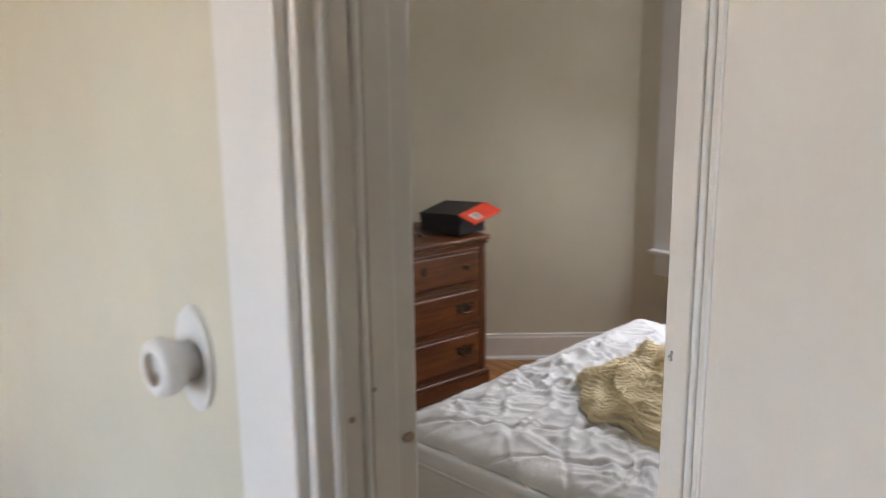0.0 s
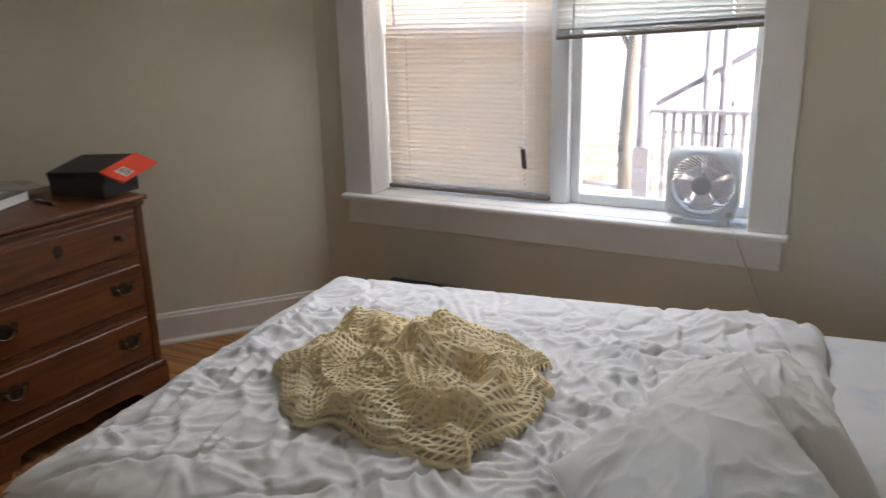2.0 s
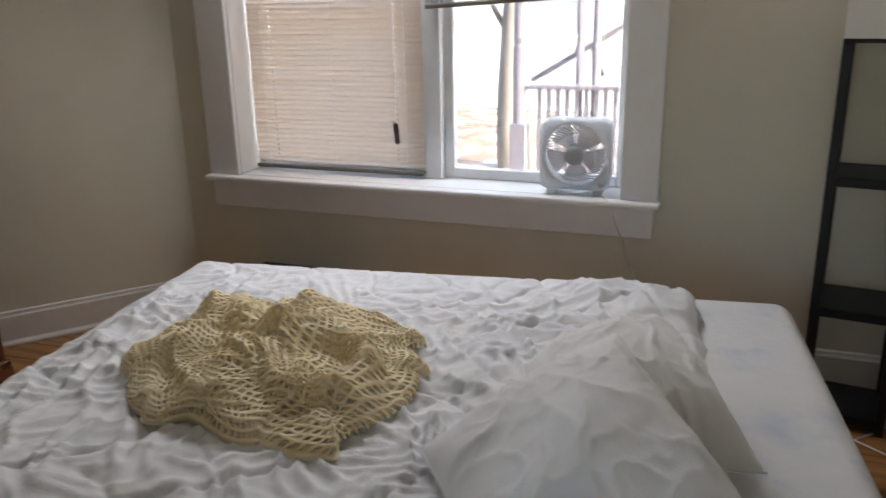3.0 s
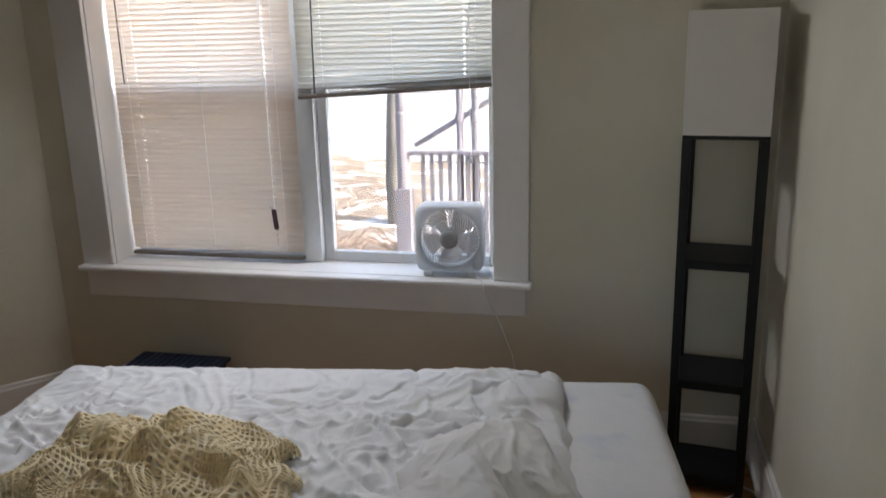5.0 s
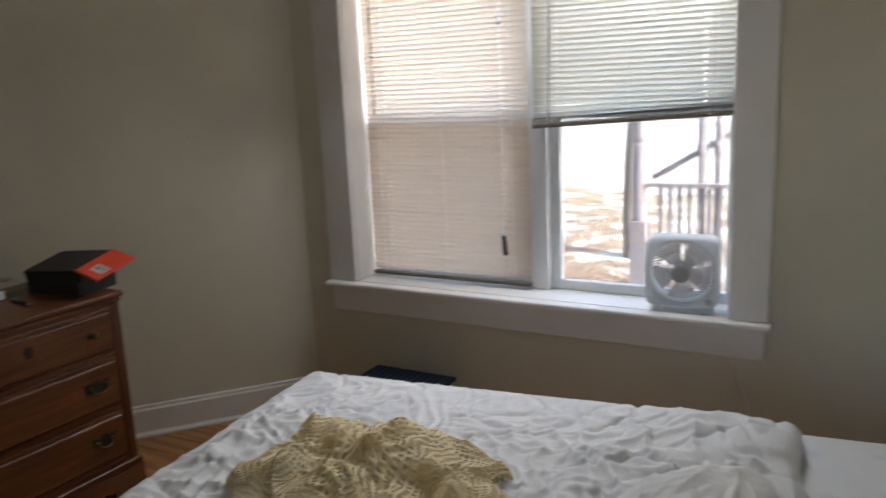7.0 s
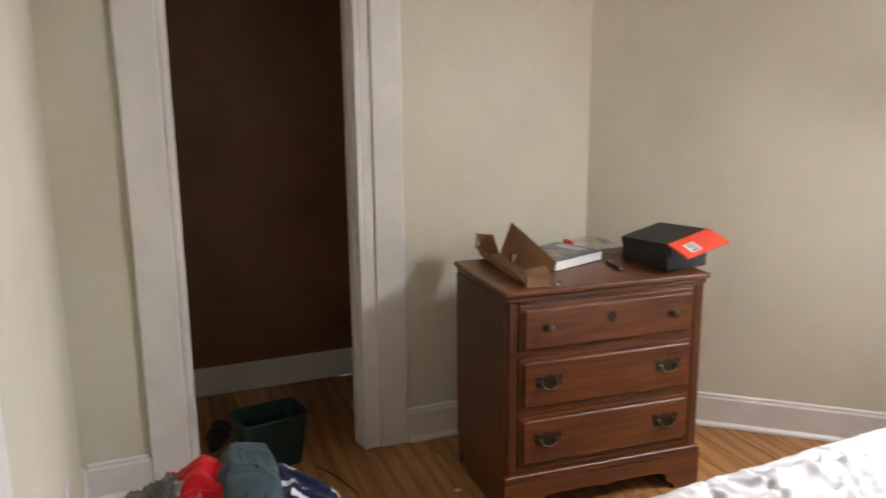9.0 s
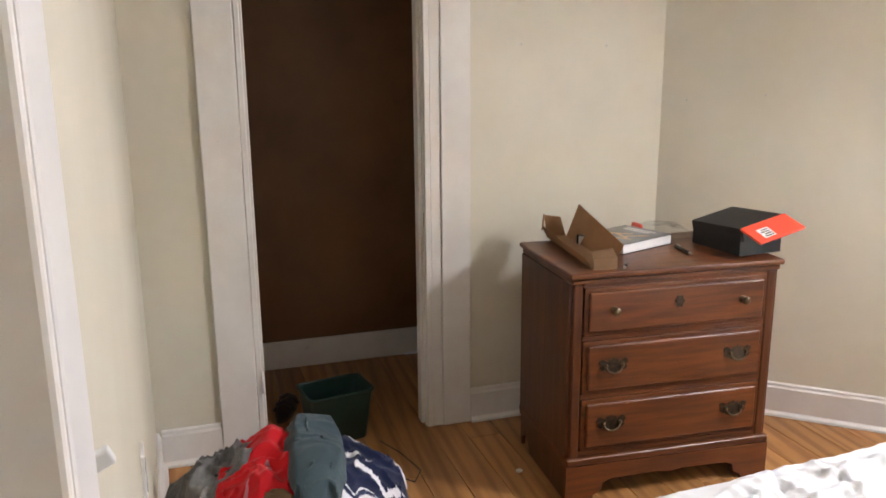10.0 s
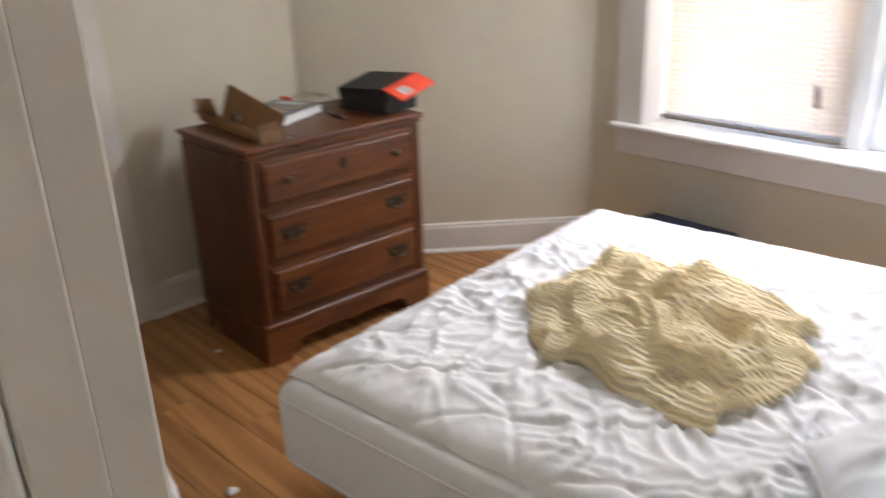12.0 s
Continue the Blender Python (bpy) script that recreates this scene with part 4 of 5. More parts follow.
def fan():
    f = thing("box_fan", "small white square box fan with a spiral grille, switched off", "fan", pose(0.692, 3.285, 0.659, 0, 0, 4) @ Matrix.Scale(1.03, 4))
    H, R, zc = 0.13, 0.113, 0.148
    # shell: rounded square ring, open in the middle
    outer = []
    for k in range(56):
        a = 2 * math.pi * k / 56
        q = H / (abs(math.cos(a)) ** 9 + abs(math.sin(a)) ** 9) ** (1 / 9)
        outer.append((q * math.cos(a), q * math.sin(a)))
    bm = bmesh.new()
    n = len(outer)
    rings = []
    for y, scale, round_hole in ((-0.048, 0.955, 0), (-0.040, 1.0, 0), (0.040, 1.0, 0), (0.048, 0.955, 0), (0.048, 0, 1), (-0.048, 0, 1)):
        ring = []
        for x, z in outer:
            if round_hole:
                a = math.atan2(z, x)
                x, z = (R + 0.004) * math.cos(a), (R + 0.004) * math.sin(a)
            else:
                x, z = x * scale, z * scale
            ring.append(bm.verts.new((x, y, z + zc)))
        rings.append(ring)
    for a, c in zip(rings, rings[1:] + rings[:1]):
        for k in range(n):
            bm.faces.new((a[k], a[(k + 1) % n], c[(k + 1) % n], c[k]))
    part("shell", bm, FANPLASTIC, f, "white plastic shell with rounded corners", True)
    bm = bmesh.new()
    pts = []
    for k in range(9):
        s = k / 8
        r = 0.034 + (R - 0.034) * s
        a = 0.75 * s
        pts.append((r * math.cos(a), -0.044 - 0.010 * (1 - s * s), r * math.sin(a)))
    rib = mesh("grille_rib", tube(bm, pts, lambda f: 0.0011 + 0.0016 * f, 6), translucent("rib_plastic", (0.9, 0.9, 0.9), 0.5), True)
    for k in range(48):
        share("grille_rib", rib, f, pose(0, 0, zc) @ Matrix.Rotation(2 * math.pi * k / 48, 4, "Y"))
    bm = tube(bmesh.new(), [(R * math.cos(2 * math.pi * k / 40), -0.043, zc + R * math.sin(2 * math.pi * k / 40)) for k in range(40)], 0.003, 6, True)
    part("grille_ring", bm, FANPLASTIC, f, smooth=True)
    part("hub", lathe([(0, 0), (0.036, 0), (0.036, 0.006), (0.030, 0.011), (0.02, 0.013), (0, 0.013)], 28, pose(0, -0.048, zc, 90, 0, 0)), FANGREY, f, "round grey hub plate", True)
    bl = mesh("blade", sheet(lambda a, c: ((0.03 + 0.075 * a) * math.cos((c - 0.5) * 1.0), -0.008 + 0.03 * (c - 0.5), (0.03 + 0.075 * a) * math.sin((c - 0.5) * 1.0)), 6, 6), translucent("blade_plastic", (0.55, 0.50, 0.48), 0.4), True)
    for k in range(5):
        share("blade", bl, f, pose(0, 0, zc) @ Matrix.Rotation(2 * math.pi * k / 5 + 0.3, 4, "Y"))
    part("motor", lathe([(0, 0), (0.032, 0), (0.035, 0.03), (0.03, 0.045), (0, 0.046)], 20, pose(0, 0.045, zc, 90, 0, 0)), FANGREY, f, smooth=True)
    for k in range(8):
        a = 2 * math.pi * k / 8
        part("rear_rib", tube(bmesh.new(), [(0.03 * math.cos(a), 0.044, zc + 0.03 * math.sin(a)), (R * math.cos(a), 0.044, zc + R * math.sin(a))], 0.0018, 5), FANPLASTIC, f)
    part("speed_knob", lathe([(0, 0), (0.013, 0), (0.012, 0.01), (0.004, 0.012), (0, 0.012)], 16, pose(0.1, -0.047, 0.045, 90, 0, 0)), FANGREY, f, "small round speed knob", True)
    for x in (-0.085, 0.085):
        part("foot", box(x - 0.018, x + 0.018, -0.05, 0.05, 0.0, 0.022, 0.006), FANPLASTIC, f)
    pts = [(0.085, -0.02, 0.012), (0.11, -0.06, 0.004), (0.125, -0.10, 0.003), (0.135, -0.122, -0.002), (0.14, -0.124, -0.03), (0.19, -0.084, -0.16), (0.24, -0.072, -0.30), (0.27, -0.07, -0.48), (0.27, -0.07, -0.60)]
    part("power_cord", tube(bmesh.new(), pts, 0.0028, 6), FANPLASTIC, f, "white power cord hanging over the sill", True)


fan()

# ---- laundry heap ----
LX, LY = -0.79, 0.475


def heap(x, y):
    sx = 0.30 if x > LX else 0.40
    r = ((x - LX) / sx) ** 2 + ((y - LY) / 0.345) ** 2
    r += 0.22 * n3(x * 7, y * 7, 4.4)
    return 0.285 + 0.175 * (1 - r) if r < 1 else max(0.05, 0.285 - 0.5 * (math.sqrt(r) - 1))


def basket():
    b = thing("laundry_basket", "dark blue plastic laundry basket overfull with clothes", "laundry basket", pose(LX + 0.03, LY, 0))
    bm = bmesh.new()
    lo, mid, hi = [[bm.verts.new((x * s, y * s * 1.15, z)) for x, y in rounded(0.235, 0.235, 0.07)] for s, z in ((0.8, 0.0), (0.9, 0.15), (1.0, 0.285))]
    n = len(lo)
    bm.faces.new(lo[::-1])
    for a, c in ((lo, mid), (mid, hi)):
        for k in range(n):
            bm.faces.new((a[k], a[(k + 1) % n], c[(k + 1) % n], c[k]))
    part("tub", bm, NAVYPLASTIC, b)
    part("rim", tube(bmesh.new(), [(x, y * 1.15, 0.287) for x, y in rounded(0.238, 0.238, 0.07)], 0.012, 8, True), NAVYPLASTIC, b, "thick rolled rim", True)


basket()


def garment(name, label, cx, cy, hx, hy, turn, mat, lift=0.02, seed=0.0, wr=1.0, bands=None, extra=None):
    g = thing(name, label, "clothing", group="clothes on the basket")
    ct, st = math.cos(radians(turn)), math.sin(radians(turn))

    def fn(a, c):
        s, r = a * 2 - 1, c * 2 - 1
        k = 1 + 0.22 * n3(s * 1.6, r * 1.6, seed) - 0.16 * s * s * r * r
        px, py = hx * s * k + 0.022 * n3(s * 3, r * 3, seed + 5), hy * r * k + 0.022 * n3(s * 3 + 7, r * 3, seed + 5)
        x, y = cx + px * ct - py * st, cy + px * st + py * ct
        e = min(1 - abs(s), 1 - abs(r))
        tuck = max(0, 0.18 - e) * 0.22
        fold = max(0, ridge(x * 9 + 1.8 * n3(x * 8, y * 8, seed), y * 9, seed + 1.5)) ** 2.2
        fold2 = max(0, ridge(x * 21, y * 19 + 1.5 * n3(x * 9, y * 9, seed), seed + 4)) ** 2
        return (x, y, heap(x, y) + lift + wr * (0.026 * fold + 0.011 * fold2) - tuck)
    nu = max(24, int(hx * 420))
    nv = max(24, int(hy * 420))
    bm = sheet(fn, nu, nv)
    mats = mat if isinstance(mat, (list, tuple)) else (mat,)
    if bands:
        bm.faces.ensure_lookup_table()
        for f in bm.faces:
            i = f.index // nv
            j = f.index % nv
            f.material_index = bands((i + 0.5) / nu, (j + 0.5) / nv)
    ob = part("fabric", bm, mats, g, smooth=True)
    so = ob.modifiers.new("cloth", "SOLIDIFY")
    so.thickness, so.offset = 0.005, -1
    return g


RED = cloth("red_jersey_knit", (0.62, 0.012, 0.018), (0.50, 0.010, 0.014))
SLATE = cloth("slate_twill", (0.055, 0.085, 0.098), (0.042, 0.066, 0.078))
NAVY = cloth("navy_knit", (0.012, 0.018, 0.055), (0.009, 0.013, 0.04))
WHITEK = cloth("white_knit", (0.74, 0.73, 0.73), (0.68, 0.67, 0.68))
GREYK = cloth("grey_marl_knit", (0.20, 0.195, 0.185), (0.14, 0.14, 0.135), soft=60)
PINK = cloth("dusty_pink_cotton", (0.56, 0.215, 0.245), (0.46, 0.17, 0.20))
KHAKI = cloth("khaki_twill", (0.215, 0.145, 0.078), (0.17, 0.112, 0.06))
DENIM = cloth("faded_denim", (0.07, 0.115, 0.165), (0.045, 0.075, 0.115), soft=25)
CHARCOAL = cloth("charcoal_knit", (0.022, 0.022, 0.03), (0.015, 0.015, 0.02))
GOLD = cloth("gold_trim", (0.62, 0.36, 0.05))
garment("sweatshirt", "charcoal knit sweatshirt under the other clothes", -0.83, 0.47, 0.33, 0.30, 10, CHARCOAL, 0.0, 2.2, 0.5)
garment("jeans", "faded blue jeans bunched at the basket's edge", -0.57, 0.50, 0.10, 0.13, 15, DENIM, 0.018, 8.1)
garment("grey_shirt", "rumpled grey marl shirt on the heap", -0.88, 0.245, 0.14, 0.10, 40, GREYK, 0.06, 3.4, 1.2)
garment("jeans", "faded blue jeans half hidden under grey cloth", -0.80, 0.235, 0.11, 0.055, 10, DENIM, 0.01, 1.9)
garment("red_shirt", "bright red jersey shirt crumpled on the heap", -0.80, 0.385, 0.17, 0.135, -20, RED, 0.042, 5.6, 1.0)
garment("pink_shirt", "dusty pink shirt crumpled low on the heap", -0.655, 0.325, 0.095, 0.115, 15, PINK, 0.03, 7.7, 1.2)
garment("khaki_trousers", "khaki trousers trailing over the basket's edge", -0.60, 0.425, 0.16, 0.05, 35, KHAKI, 0.04, 9.2, 0.9)
garment("trousers", "slate blue-grey trousers folded lengthwise over the heap", -0.80, 0.528, 0.245, 0.072, -3, SLATE, 0.088, 4.5, 0.3)


def stripes(a, c):
    d = a + 0.10 * n3(a * 4, c * 4, 1.0) - 0.06 * c
    if a < 0.05 and c > 0.8:
        return 2
    if d < 0.55:
        return 1 if d < 0.05 or (0.22 < d < 0.28 and c < 0.55) or (0.38 < d < 0.43 and c > 0.3) or (c < 0.12 and d > 0.25) else 0
    return 0 if 0.56 < d < 0.59 or 0.70 + 0.25 * c < a < 0.77 + 0.25 * c else 1


garment("sports_jersey", "navy and white striped sports jersey draped over the heap", -0.70, 0.675, 0.27, 0.115, -4, (NAVY, WHITEK, GOLD), 0.035, 6.9, 0.8, stripes)


# ---- waste bin and small things in the closet doorway ----
def bin_():
    b = thing("waste_bin", "dark green plastic waste bin, empty", "waste bin", pose(-1.885, 0.695, 0.0, 0, 0, 14))
    bm = bmesh.new()
    outer = [[bm.verts.new((x, y, z)) for x, y in rounded(hx, hy, 0.03)] for hx, hy, z in ((0.076, 0.11, 0.001), (0.098, 0.135, 0.215))]
    inner = [[bm.verts.new((x, y, z)) for x, y in rounded(hx, hy, 0.028)] for hx, hy, z in ((0.094, 0.131, 0.215), (0.073, 0.102, 0.006))]
    n = len(outer[0])
    for a, c in zip((outer[0], outer[1], inner[0]), (outer[1], inner[0], inner[1])):
        for k in range(n):
            bm.faces.new((a[k], a[(k + 1) % n], c[(k + 1) % n], c[k]))
    bm.faces.new(outer[0][::-1])
    bm.faces.new(inner[1])
    part("tub", bm, GREENPLASTIC, b, smooth=False)
    part("rim", tube(bmesh.new(), [(x, y, 0.214) for x, y in rounded(0.1, 0.137, 0.03)], 0.006, 8, True), GREENPLASTIC, b, "rolled rim", True)


bin_()
sh = thing("sandal", "black strappy sandal lying on the closet floor", "shoe", pose(-2.17, 0.50, 0, 0, 0, 75))
part("sole", prism([(0.045 * math.cos(a) * (1 if math.sin(a) > 0 else 0.85), 0.12 * math.sin(a)) for a in [2 * math.pi * k / 24 for k in range(24)]], 0.0, 0.022, 0.004), BLACKPLASTIC, sh)
for y in (-0.03, 0.05):
    part("strap", tube(bmesh.new(), [(-0.043, y, 0.02), (-0.03, y, 0.05), (0, y, 0.062), (0.03, y, 0.05), (0.043, y, 0.02)], 0.011, 8), BLACKPLASTIC, sh, smooth=True)
wire = thing("cable", "thin dark cable lying loose on the floorboards", "cable")
part("wire", tube(bmesh.new(), [(-1.70, 0.83, 0.004), (-1.60, 0.80, 0.004), (-1.50, 0.85, 0.004), (-1.42, 0.93, 0.004), (-1.50, 0.97, 0.004), (-1.66, 0.92, 0.004), (-1.78, 0.86, 0.004)], 0.0026, 6), BLACKPLASTIC, wire, smooth=True)
for x, y, s in ((-1.40, 1.33, 0.012), (-0.589, 0.951, 0.016), (-2.02, 0.40, 0.012), (-1.22, 0.80, 0.008)):
    sc = thing("paper_scrap", "small crumpled white paper scrap on the floor", "paper scrap", pose(x, y, 0.0), "scraps on the floor")
    bm = bmesh.new()
    bmesh.ops.create_icosphere(bm, subdivisions=2, radius=s)
    for v in bm.verts:
        v.co *= 1 + 0.5 * n3(v.co.x * 90, v.co.y * 90, v.co.z * 90 + x)
        v.co.z = max(0.0005, v.co.z * 0.5 + s * 0.45)
    part("crumple", bm, PAPER, sc)

# ---- wall fittings ----
PLATE = material("painted_switch_plate", (0.78, 0.765, 0.75), 0.35)


def wall_plate(m, label, toggle):
    p = thing("light_switch" if toggle else "wall_outlet", label, "light switch" if toggle else "wall outlet", m)
    part("cover_plate", prism(rounded(0.036, 0.058, 0.006, 3), 0.0, 0.006, 0.003, pose(0, 0, 0, 90, 0, 180)), PLATE, p)
    if toggle:
        part("toggle", box(-0.005, 0.005, 0.0, 0.022, -0.007, 0.007, 0.002), WHITEPLASTIC, p, "short white toggle", at=pose(0, 0.004, 0.0, 25, 0, 0))
        for z in (-0.03, 0.03):
            part("screw", lathe([(0, 0), (0.0032, 0), (0.002, 0.0012), (0, 0.0013)], 10, pose(0, 0.006, z, -90, 0, 0)), STEEL, p)
    else:
        for z in (-0.02, 0.02):
            part("socket", box(-0.014, 0.014, 0.005, 0.0075, z - 0.013, z + 0.013, 0.003), GREYPLASTIC, p)
        part("screw", lathe([(0, 0), (0.0032, 0), (0.002, 0.0012), (0, 0.0013)], 10, pose(0, 0.006, 0, -90, 0, 0)), STEEL, p)


wall_plate(SM @ pose(2.45, 0.001, 1.235), "white toggle light switch in a cream wall beside the doorway", True)
wall_plate(SM @ pose(1.46, 0.001, 0.72), "white wall outlet plate low on the cream wall", False)
# closet hinge and strike, jamb latch plate
hm = WM @ pose(CLO[1] - 0.0215, 0.0, 0.30)
hinge = part("hinge", box(-0.003, 0.0, -0.03, 0.014, -0.045, 0.045, 0.001), PLATE, jamb_hinge, "painted white door hinge", at=hm)
part("knuckle", tube(bmesh.new(), [(-0.004, 0.018, -0.045), (-0.004, 0.018, 0.045)], 0.006, 10), PLATE, hinge, smooth=True)
sm = WM @ pose(CLO[0] + 0.0225, -0.015, 0.90)
strike = part("strike_plate", box(0.0, 0.002, -0.008, 0.008, -0.028, 0.028, 0.0005), BRASS, jamb_strike, "small dark strike plate", at=sm)
part("latch_hole", box(0.0021, 0.003, -0.005, 0.005, -0.011, 0.011), BLACKPLASTIC, strike)
for s, z in ((0.495, 1.364), (0.97, 1.374), (1.28, 1.35)):
    nl = thing("nail", "small nail remaining in the angled wall", "nail", DM @ pose(s, 0.0, z, 0, 0, 0), "nails in the wall")
    part("shank", tube(bmesh.new(), [(0, -0.01, 0), (0, 0.012, 0.002)], 0.0018, 6), STEEL, nl)
    part("head", lathe([(0, 0), (0.004, 0), (0.004, 0.0015), (0, 0.002)], 10, pose(0, 0.0121, 0.002, -90, 0, 0)), STEEL, nl)
for s, z in ((0.28, 1.576), (0.66, 1.582)):
    nl = thing("nail", "small nail remaining in the wall above the dresser", "nail", WM @ pose(s, 0.0, z), "nails in the wall")
    part("shank", tube(bmesh.new(), [(0, -0.01, 0), (0, 0.012, 0.002)], 0.0018, 6), STEEL, nl)
    part("head", lathe([(0, 0), (0.004, 0), (0.004, 0.0015), (0, 0.002)], 10, pose(0, 0.0121, 0.002, -90, 0, 0)), STEEL, nl)
# chipped paint on the entry jamb
CHIP = material("bare_wood_chip", (0.50, 0.40, 0.31), 0.8, (0.33, 0.24, 0.17), 60)
for y, z, a, b2 in ((-0.002, 1.09, 0.009, 0.007), (-0.062, 1.175, 0.005, 0.003), (-0.098, 1.145, 0.004, 0.004)):
    ch2 = thing("paint_chip", "small patch of bare wood where jamb paint chipped", "paint chip", SM @ pose(d0 + 0.0173, y, z), "chips in the jamb")
    out = [(a * math.cos(t2) * (1 + 0.35 * n3(t2 * 2, z * 9)), b2 * math.sin(t2) * (1 + 0.35 * n3(t2 * 2, z * 7))) for t2 in [2 * math.pi * k / 14 for k in range(14)]]
    part("bare_patch", prism(out, -0.001, 0.0007, m=pose(0, 0, 0, 90, 0, 90)), CHIP, ch2)


# ---- entry door leaf, ajar into the hall, and the closed hall door ----
KEYGREY = material("dull_iron", (0.34, 0.31, 0.29), 0.8)


def entry_leaf():
    hx, hy = 1.615, 0.120
    ex, ey = 1.275, 0.216
    m, length = run((ex, ey), (hx, hy))
    l = thing("door_leaf", "narrow white panelled door leaf standing ajar", "door", m)
    th = 0.036
    # local y: room side positive, hall side is y = 0
    part("lock_stile", box(0, 0.028, 0, th, 0.012, 2.03, 0.0015), SOFTWHITE, l, "worn white stile with a keyhole")
    part("hinge_stile", box(length - 0.058, length, 0, th, 0.012, 2.03, 0.003), SOFTWHITE, l)
    for z0, z1 in ((0.012, 0.22), (1.93, 2.03)):
        part("rail", box(0.0285, length - 0.0585, 0, th, z0, z1, 0.003), SOFTWHITE, l)
    part("panel", box(0.0275, length - 0.056, 0.0045, th - 0.012, 0.215, 1.935), SOFTWHITE, l)
    for x in (0.032, length - 0.066):
        part("panel_moulding", tube(bmesh.new(), [(x, 0.004, 0.222), (x, 0.004, 1.928)], 0.0035, 8), WHITE, l, "rounded panel moulding", True)
    for x in (0.043, length - 0.086):
        part("panel_moulding", tube(bmesh.new(), [(x, 0.005, 0.222), (x, 0.005, 1.928)], 0.0022, 8), WHITE, l, smooth=True)
    k = part("keyhole", lathe([(0, 0), (0.0028, 0), (0.0025, 0.0006), (0, 0.0008)], 14, pose(0.008, -0.0002, 1.342, 90, 0, 0)), KEYGREY, l, "small dark keyhole")
    part("keyhole_slot", box(-0.001, 0.001, -0.0009, 0.0, 0.0015, 0.0065), KEYGREY, k, at=pose(0.0084, 0.0, 1.342, 0, 14, 0))
    part("key_pin", lathe([(0, 0), (0.0014, 0), (0.0011, 0.0009), (0, 0.0012)], 10, pose(0.008, -0.001, 1.341, 90, 0, 0)), PLATE, k, smooth=True)


entry_leaf()


def hall_door():
    d = thing("hall_door", "closed flush cream hall door with a white knob", "door", SM)
    leaf = part("leaf", box(d0 - 0.98, d0 - 0.137, -0.162, -0.1505, 0.01, 2.03, 0.003), CREAM, d, "flush cream painted door leaf")
    kx = 2.37
    knob = part("knob", lathe([(0, 0.008), (0.020, 0.008), (0.018, 0.02), (0.024, 0.026), (0.0245, 0.034), (0.028, 0.037), (0.030, 0.048), (0.028, 0.058), (0.022, 0.063), (0.019, 0.061), (0, 0.060)], 30,
                              pose(kx, -0.163, 1.18, 90, 0, 0) @ Matrix.Diagonal((1.4, 1.4, 1.1, 1))), PLATE, leaf, "stepped white knob", True)
    part("rosette", prism([(0.048 * math.cos(a), 0.078 * math.sin(a)) for a in [2 * math.pi * k / 36 for k in range(36)]], 0.0, 0.008, 0.003, pose(kx, -0.1625, 1.18, 90, 0, 0)), PLATE, leaf, "oval white back plate")
    part("knob_face", lathe([(0, 0.0), (0.017, 0.0), (0.015, 0.003), (0, 0.004)], 24, pose(kx, -0.2295, 1.18, 90, 0, 0) @ Matrix.Diagonal((1.45, 1.45, 1, 1))), STEEL, leaf, "worn metal knob face", True)


hall_door()

# ---- outdoors ----
GROUND = material("leafy_ground", (0.26, 0.19, 0.14), 0.95, (0.15, 0.11, 0.08), 5.0, bump=0.6, bump_scale=14, world_space=True, spots=((0.6, 0.57, 0.54), 2.6, 0.5, 0.62))
bm = bmesh.new()
vs = [[bm.verts.new((x, y, -0.45 + (0.25 * n3(x * 0.35, y * 0.35) if abs(x) < 30 and 4 < y < 30 else 0))) for y in [-300, -60, -10, 3.55] + [4 + k * 0.9 for k in range(24)] + [60, 300]] for x in [-300, -60] + [-20 + k for k in range(41)] + [60, 300]]
for a, c in zip(vs, vs[1:]):
    for k in range(len(a) - 1):
        bm.faces.new((a[k], c[k], c[k + 1], a[k + 1]))
structure("ground", bm, GROUND, "brown winter ground with pale stones", "ground")
bm = box(-3.35, 2.72, -1.95, 3.5, -0.44, -0.122)
structure("foundation", bm, material("concrete", (0.4, 0.39, 0.37), 0.9), "grey concrete foundation", "foundation")
# grey-brown kept dark so the porch shows its backlit, shaded side
POSTP = material("backlit_porch_paint", (0.24, 0.215, 0.24), 0.7)


def porch():
    p = thing("porch_railing", "grey wooden porch post and stair railing outdoors, colour darkened for backlit shade", "railing", pose(0.09, 6.0, -0.45))
    part("post", box(-0.41, -0.29, -0.055, 0.055, 0, 0.95, 0.006), POSTP, p, "square grey porch post")
    part("post", lathe([(0.05, 0.95), (0.05, 1.5), (0.04, 1.52), (0.052, 1.56), (0.045, 1.6), (0.045, 3.4)], 12, pose(-0.35, 0, 0)), POSTP, p, "turned upper post")
    part("post_cap", box(-0.43, -0.27, -0.075, 0.075, 0.40, 0.46, 0.008), POSTP, p)
    for x, r in ((0.072, 0.026), (0.19, 0.03)):
        part("post", lathe([(r, 0.32), (r, 1.42), (r * 1.3, 1.44), (r * 1.3, 1.49), (r * 0.8, 1.52), (r, 1.6), (r, 3.4)], 12, pose(x, 0.06, 0)), POSTP, p, smooth=False)
    part("top_rail", box(-0.29, 1.4, -0.04, 0.04, 1.20, 1.232, 0.004), POSTP, p)
    part("bottom_rail", box(-0.29, 1.4, -0.03, 0.03, 0.28, 0.32, 0.004), POSTP, p)
    part("sloping_rail", tube(bmesh.new(), [(-0.29, 0.12, 1.25), (0.054, 0.12, 1.451), (1.2, 0.12, 2.12)], 0.02, 8), POSTP, p)
    ba = mesh("baluster", box(-0.014, 0.014, -0.014, 0.014, 0.0, 0.88), POSTP)
    for k in range(22):
        share("baluster", ba, p, pose(-0.20 + 0.068 * k, 0, 0.32))


porch()
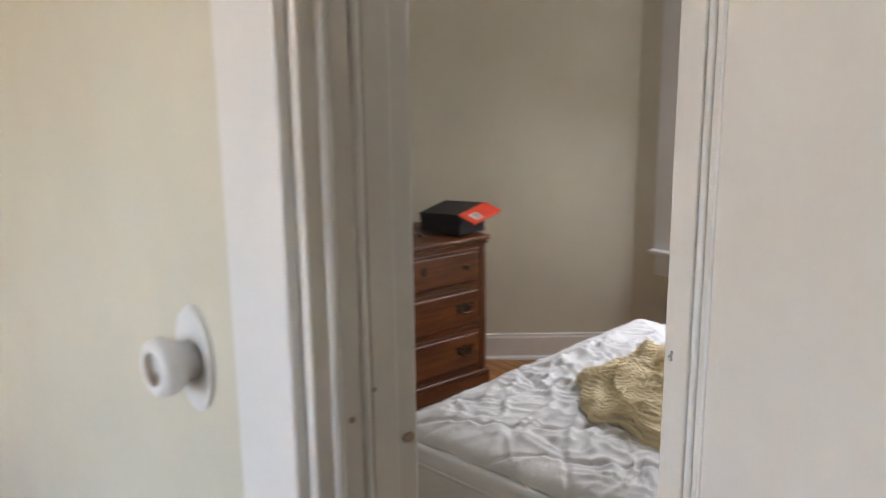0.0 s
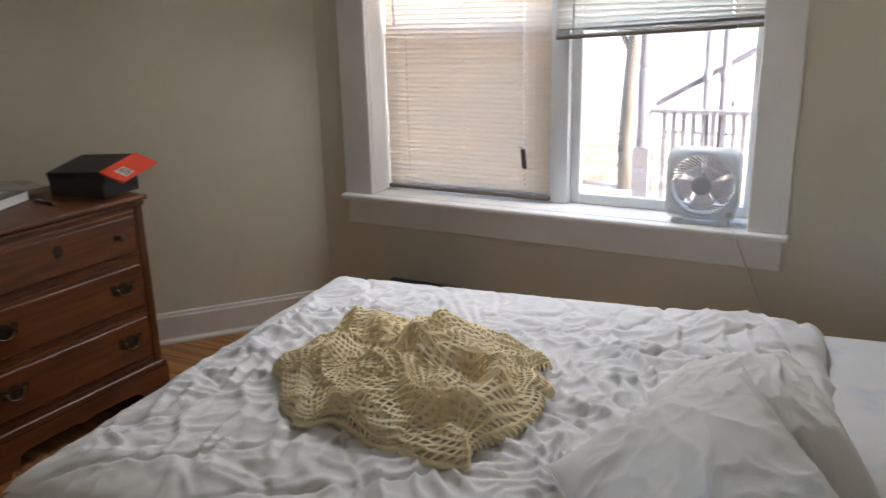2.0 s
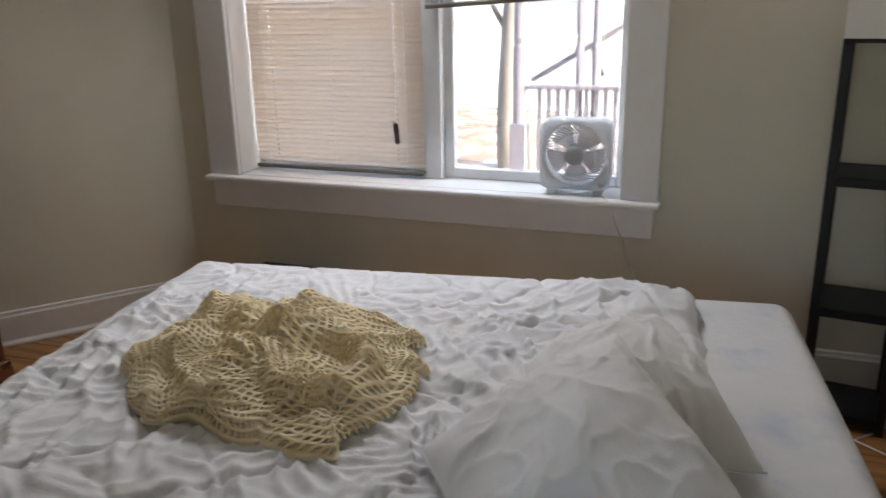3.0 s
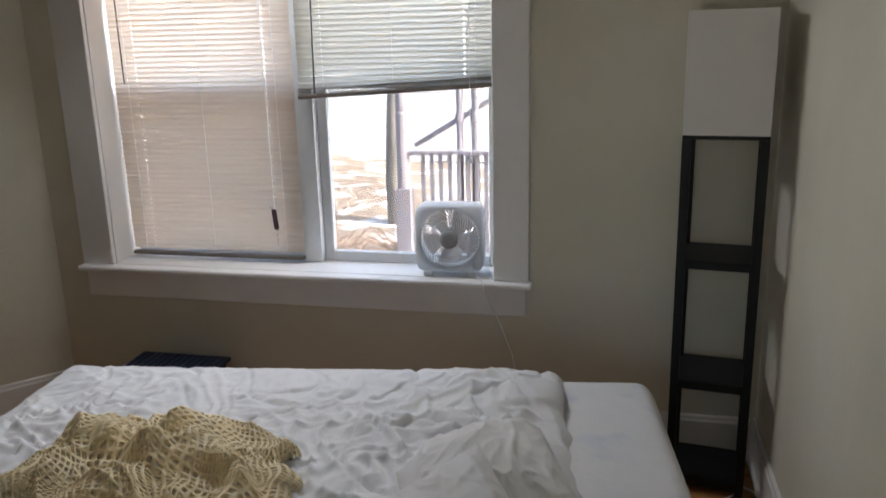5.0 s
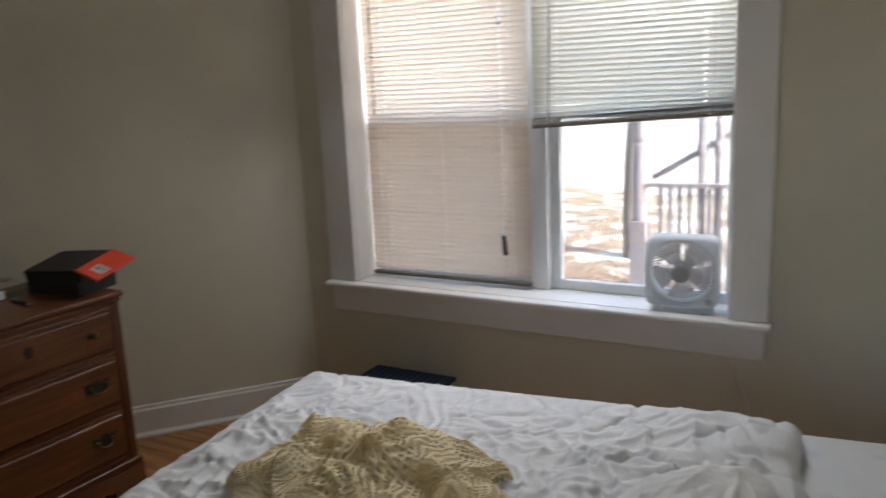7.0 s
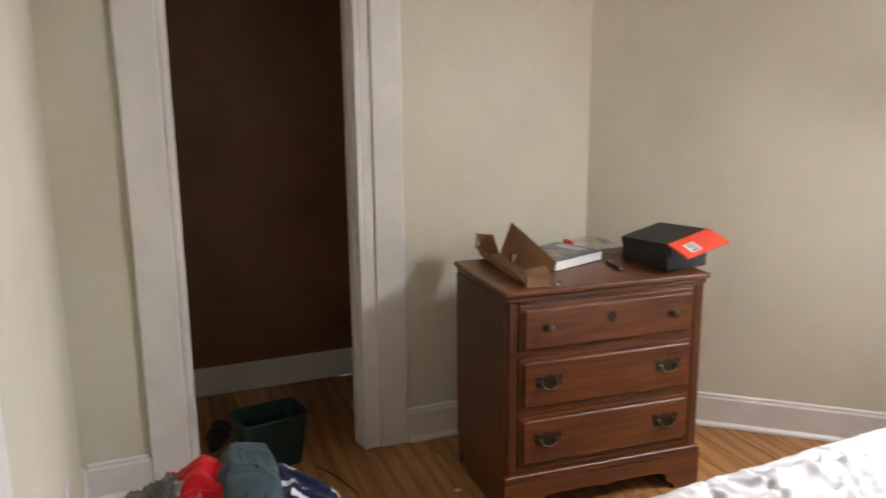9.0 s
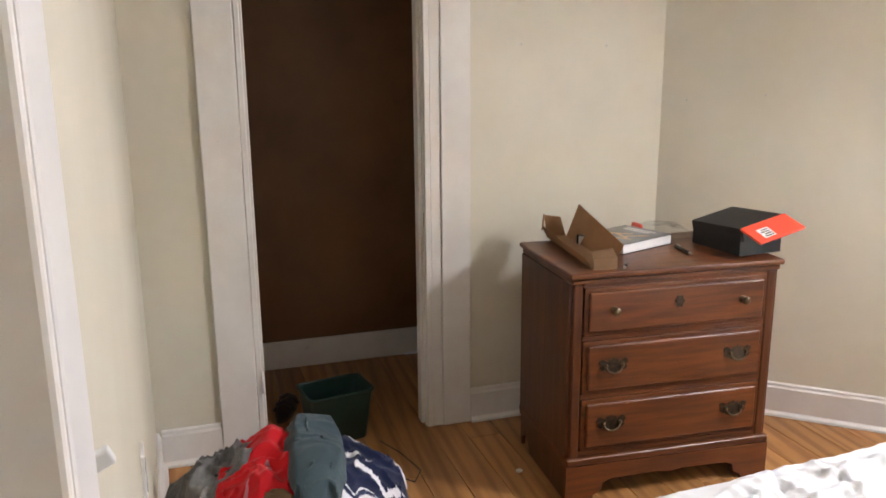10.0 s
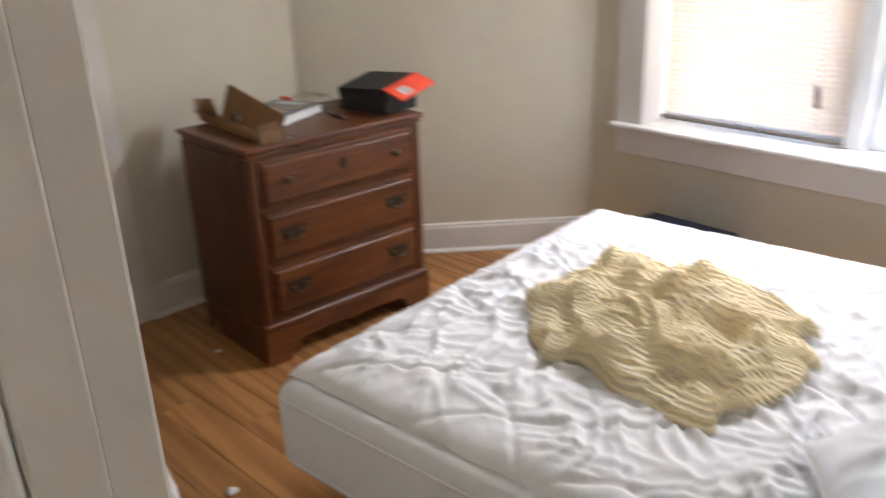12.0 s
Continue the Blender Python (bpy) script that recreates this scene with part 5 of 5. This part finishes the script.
BARK = material("grey_bark", (0.22, 0.19, 0.17), 0.95, (0.13, 0.115, 0.10), 6, (1, 1, 0.25), 0.7, 18)


def tree(x, y, h, r, seed):
    t = thing("tree", "bare winter tree with forked grey limbs", "tree", pose(x, y, -0.5))
    rnd = random.Random(seed)
    trunk = [(0.05 * math.sin(k * 0.8 + seed), 0.04 * math.cos(k * 0.7), h * 0.5 * k / 6) for k in range(7)]
    part("trunk", tube(bmesh.new(), trunk, lambda f: r * (1.35 - 0.6 * f), 10), BARK, t, smooth=True)
    top = Vector(trunk[-1])
    bm = bmesh.new()
    for k in range(9):
        a = rnd.uniform(0, 6.28)
        base = Vector(trunk[rnd.randint(3, 6)])
        d = Vector((math.cos(a) * 0.7, math.sin(a) * 0.7, rnd.uniform(0.6, 1.3)))
        pts = [base]
        for j in range(6):
            d += Vector((rnd.uniform(-0.3, 0.3), rnd.uniform(-0.3, 0.3), rnd.uniform(-0.05, 0.25)))
            pts.append(pts[-1] + d * (h * 0.075))
            if j > 1:
                q = [pts[-1]]
                e = Vector((rnd.uniform(-1, 1), rnd.uniform(-1, 1), rnd.uniform(0, 0.9)))
                for _ in range(4):
                    e += Vector((rnd.uniform(-0.4, 0.4), rnd.uniform(-0.4, 0.4), rnd.uniform(-0.2, 0.3)))
                    q.append(q[-1] + e * h * 0.04)
                tube(bm, q, lambda f: r * 0.16 * (1 - 0.8 * f), 5)
        tube(bm, pts, lambda f: r * 0.42 * (1 - 0.75 * f), 6)
    part("crown", bm, BARK, t, "spreading bare branches", True)


tree(-1.19, 9.0, 6.0, 0.075, 4)
tree(-5.5, 11.5, 7.0, 0.14, 9)
TWIG = material("dry_brown_twigs", (0.27, 0.175, 0.12), 0.9, (0.17, 0.105, 0.07), 20)
for x, y, seed in ((-1.35, 7.2, 1), (-0.9, 6.6, 2), (-2.0, 8.0, 3), (-0.75, 7.6, 5), (-2.6, 7.0, 6)):
    s = thing("shrub", "leafless brown shrub with tangled twigs", "shrub", pose(x, y, -0.5), "shrubs outside the window")
    rnd = random.Random(seed)
    bm = bmesh.new()
    for k in range(90):
        a, lean = rnd.uniform(0, 6.28), rnd.uniform(0.2, 1.0)
        p = Vector((rnd.uniform(-0.12, 0.12), rnd.uniform(-0.12, 0.12), 0))
        d = Vector((math.cos(a) * lean, math.sin(a) * lean, 1))
        pts = [p]
        for j in range(5):
            d += Vector((rnd.uniform(-0.45, 0.45), rnd.uniform(-0.45, 0.45), rnd.uniform(-0.4, 0.1)))
            pts.append(pts[-1] + d * 0.085)
        tube(bm, pts, lambda f: 0.006 * (1 - 0.7 * f), 4)
    part("twigs", bm, TWIG, s)


# assumed house, added as a pale sunlit backdrop for the overexposed view
def house():
    h = thing("house", "assumed white clapboard house with a pitched roof, a bright backdrop across the yard", "house", pose(-4.0, 14.0, -0.5))
    SID = material("white_siding", (0.80, 0.79, 0.77), 0.6)
    part("wall", box(-9, 9, 0, 7, 0, 5.6), SID, h)
    bd = mesh("clapboard", box(-9.02, 9.02, -0.02, 0.0, 0, 0.19, 0.004), SID)
    for k in range(28):
        share("clapboard", bd, bpy.data.objects["wall"], pose(0, 0, 0.2 * k, 4, 0, 0))
    part("roof", prism([(-0.6, 5.55), (7.6, 5.55), (3.5, 8.4)], -9.4, 9.4, m=pose(0, 0, 0, 90, 0, 90)), material("grey_shingle", (0.5, 0.49, 0.48), 0.9), h)
    for x in (-6.5, -2.2, 2.2, 6.5):
        w2 = part("window", box(x - 0.5, x + 0.5, -0.05, -0.021, 1.2, 2.8, 0.01), WHITE, h)
        part("pane", box(x - 0.42, x + 0.42, -0.06, -0.051, 1.3, 2.7), material("dark_glass", (0.4, 0.42, 0.45), 0.1), w2)


house()

# ---- floorboards ----
FM = pose(0, 0, 0, 0, 0, 4)
bw = 0.138
unit = mesh("floorboard", box(0, 1, -bw / 2 + 0.0012, bw / 2 - 0.0012, -0.021, 0.0, 0.0012, 1), PINE)
rnd = random.Random(11)
for r in range(-13, 25):
    y = r * bw + 0.03
    x, end = -3.2, 2.55
    x += rnd.uniform(-0.1, 0.3)
    while x < end:
        ln = rnd.uniform(0.8, 2.3)
        a = FM @ Vector((x, y, 0))
        b = FM @ Vector((x + ln, y, 0))
        inside = lambda p: p.x > -2.92 and not (p.x < -1.18 and p.y < -0.32) and p.y < 3.4 and not (p.x < -2.03 and p.y > 1.5) and not p.y > 2.143 + 1.265 * (p.x + 1.942) + 0.12
        if inside(b) and b.x > -3.2 and a.x < 2.6:
            x2 = x
            while not inside(FM @ Vector((x2, y, 0))):
                x2 += 0.05
            share("floorboard", unit, floor, FM @ pose(x2, y, 0) @ Matrix.Diagonal((x + ln - x2 - 0.0015, 1, 1, 1)))
        x += ln
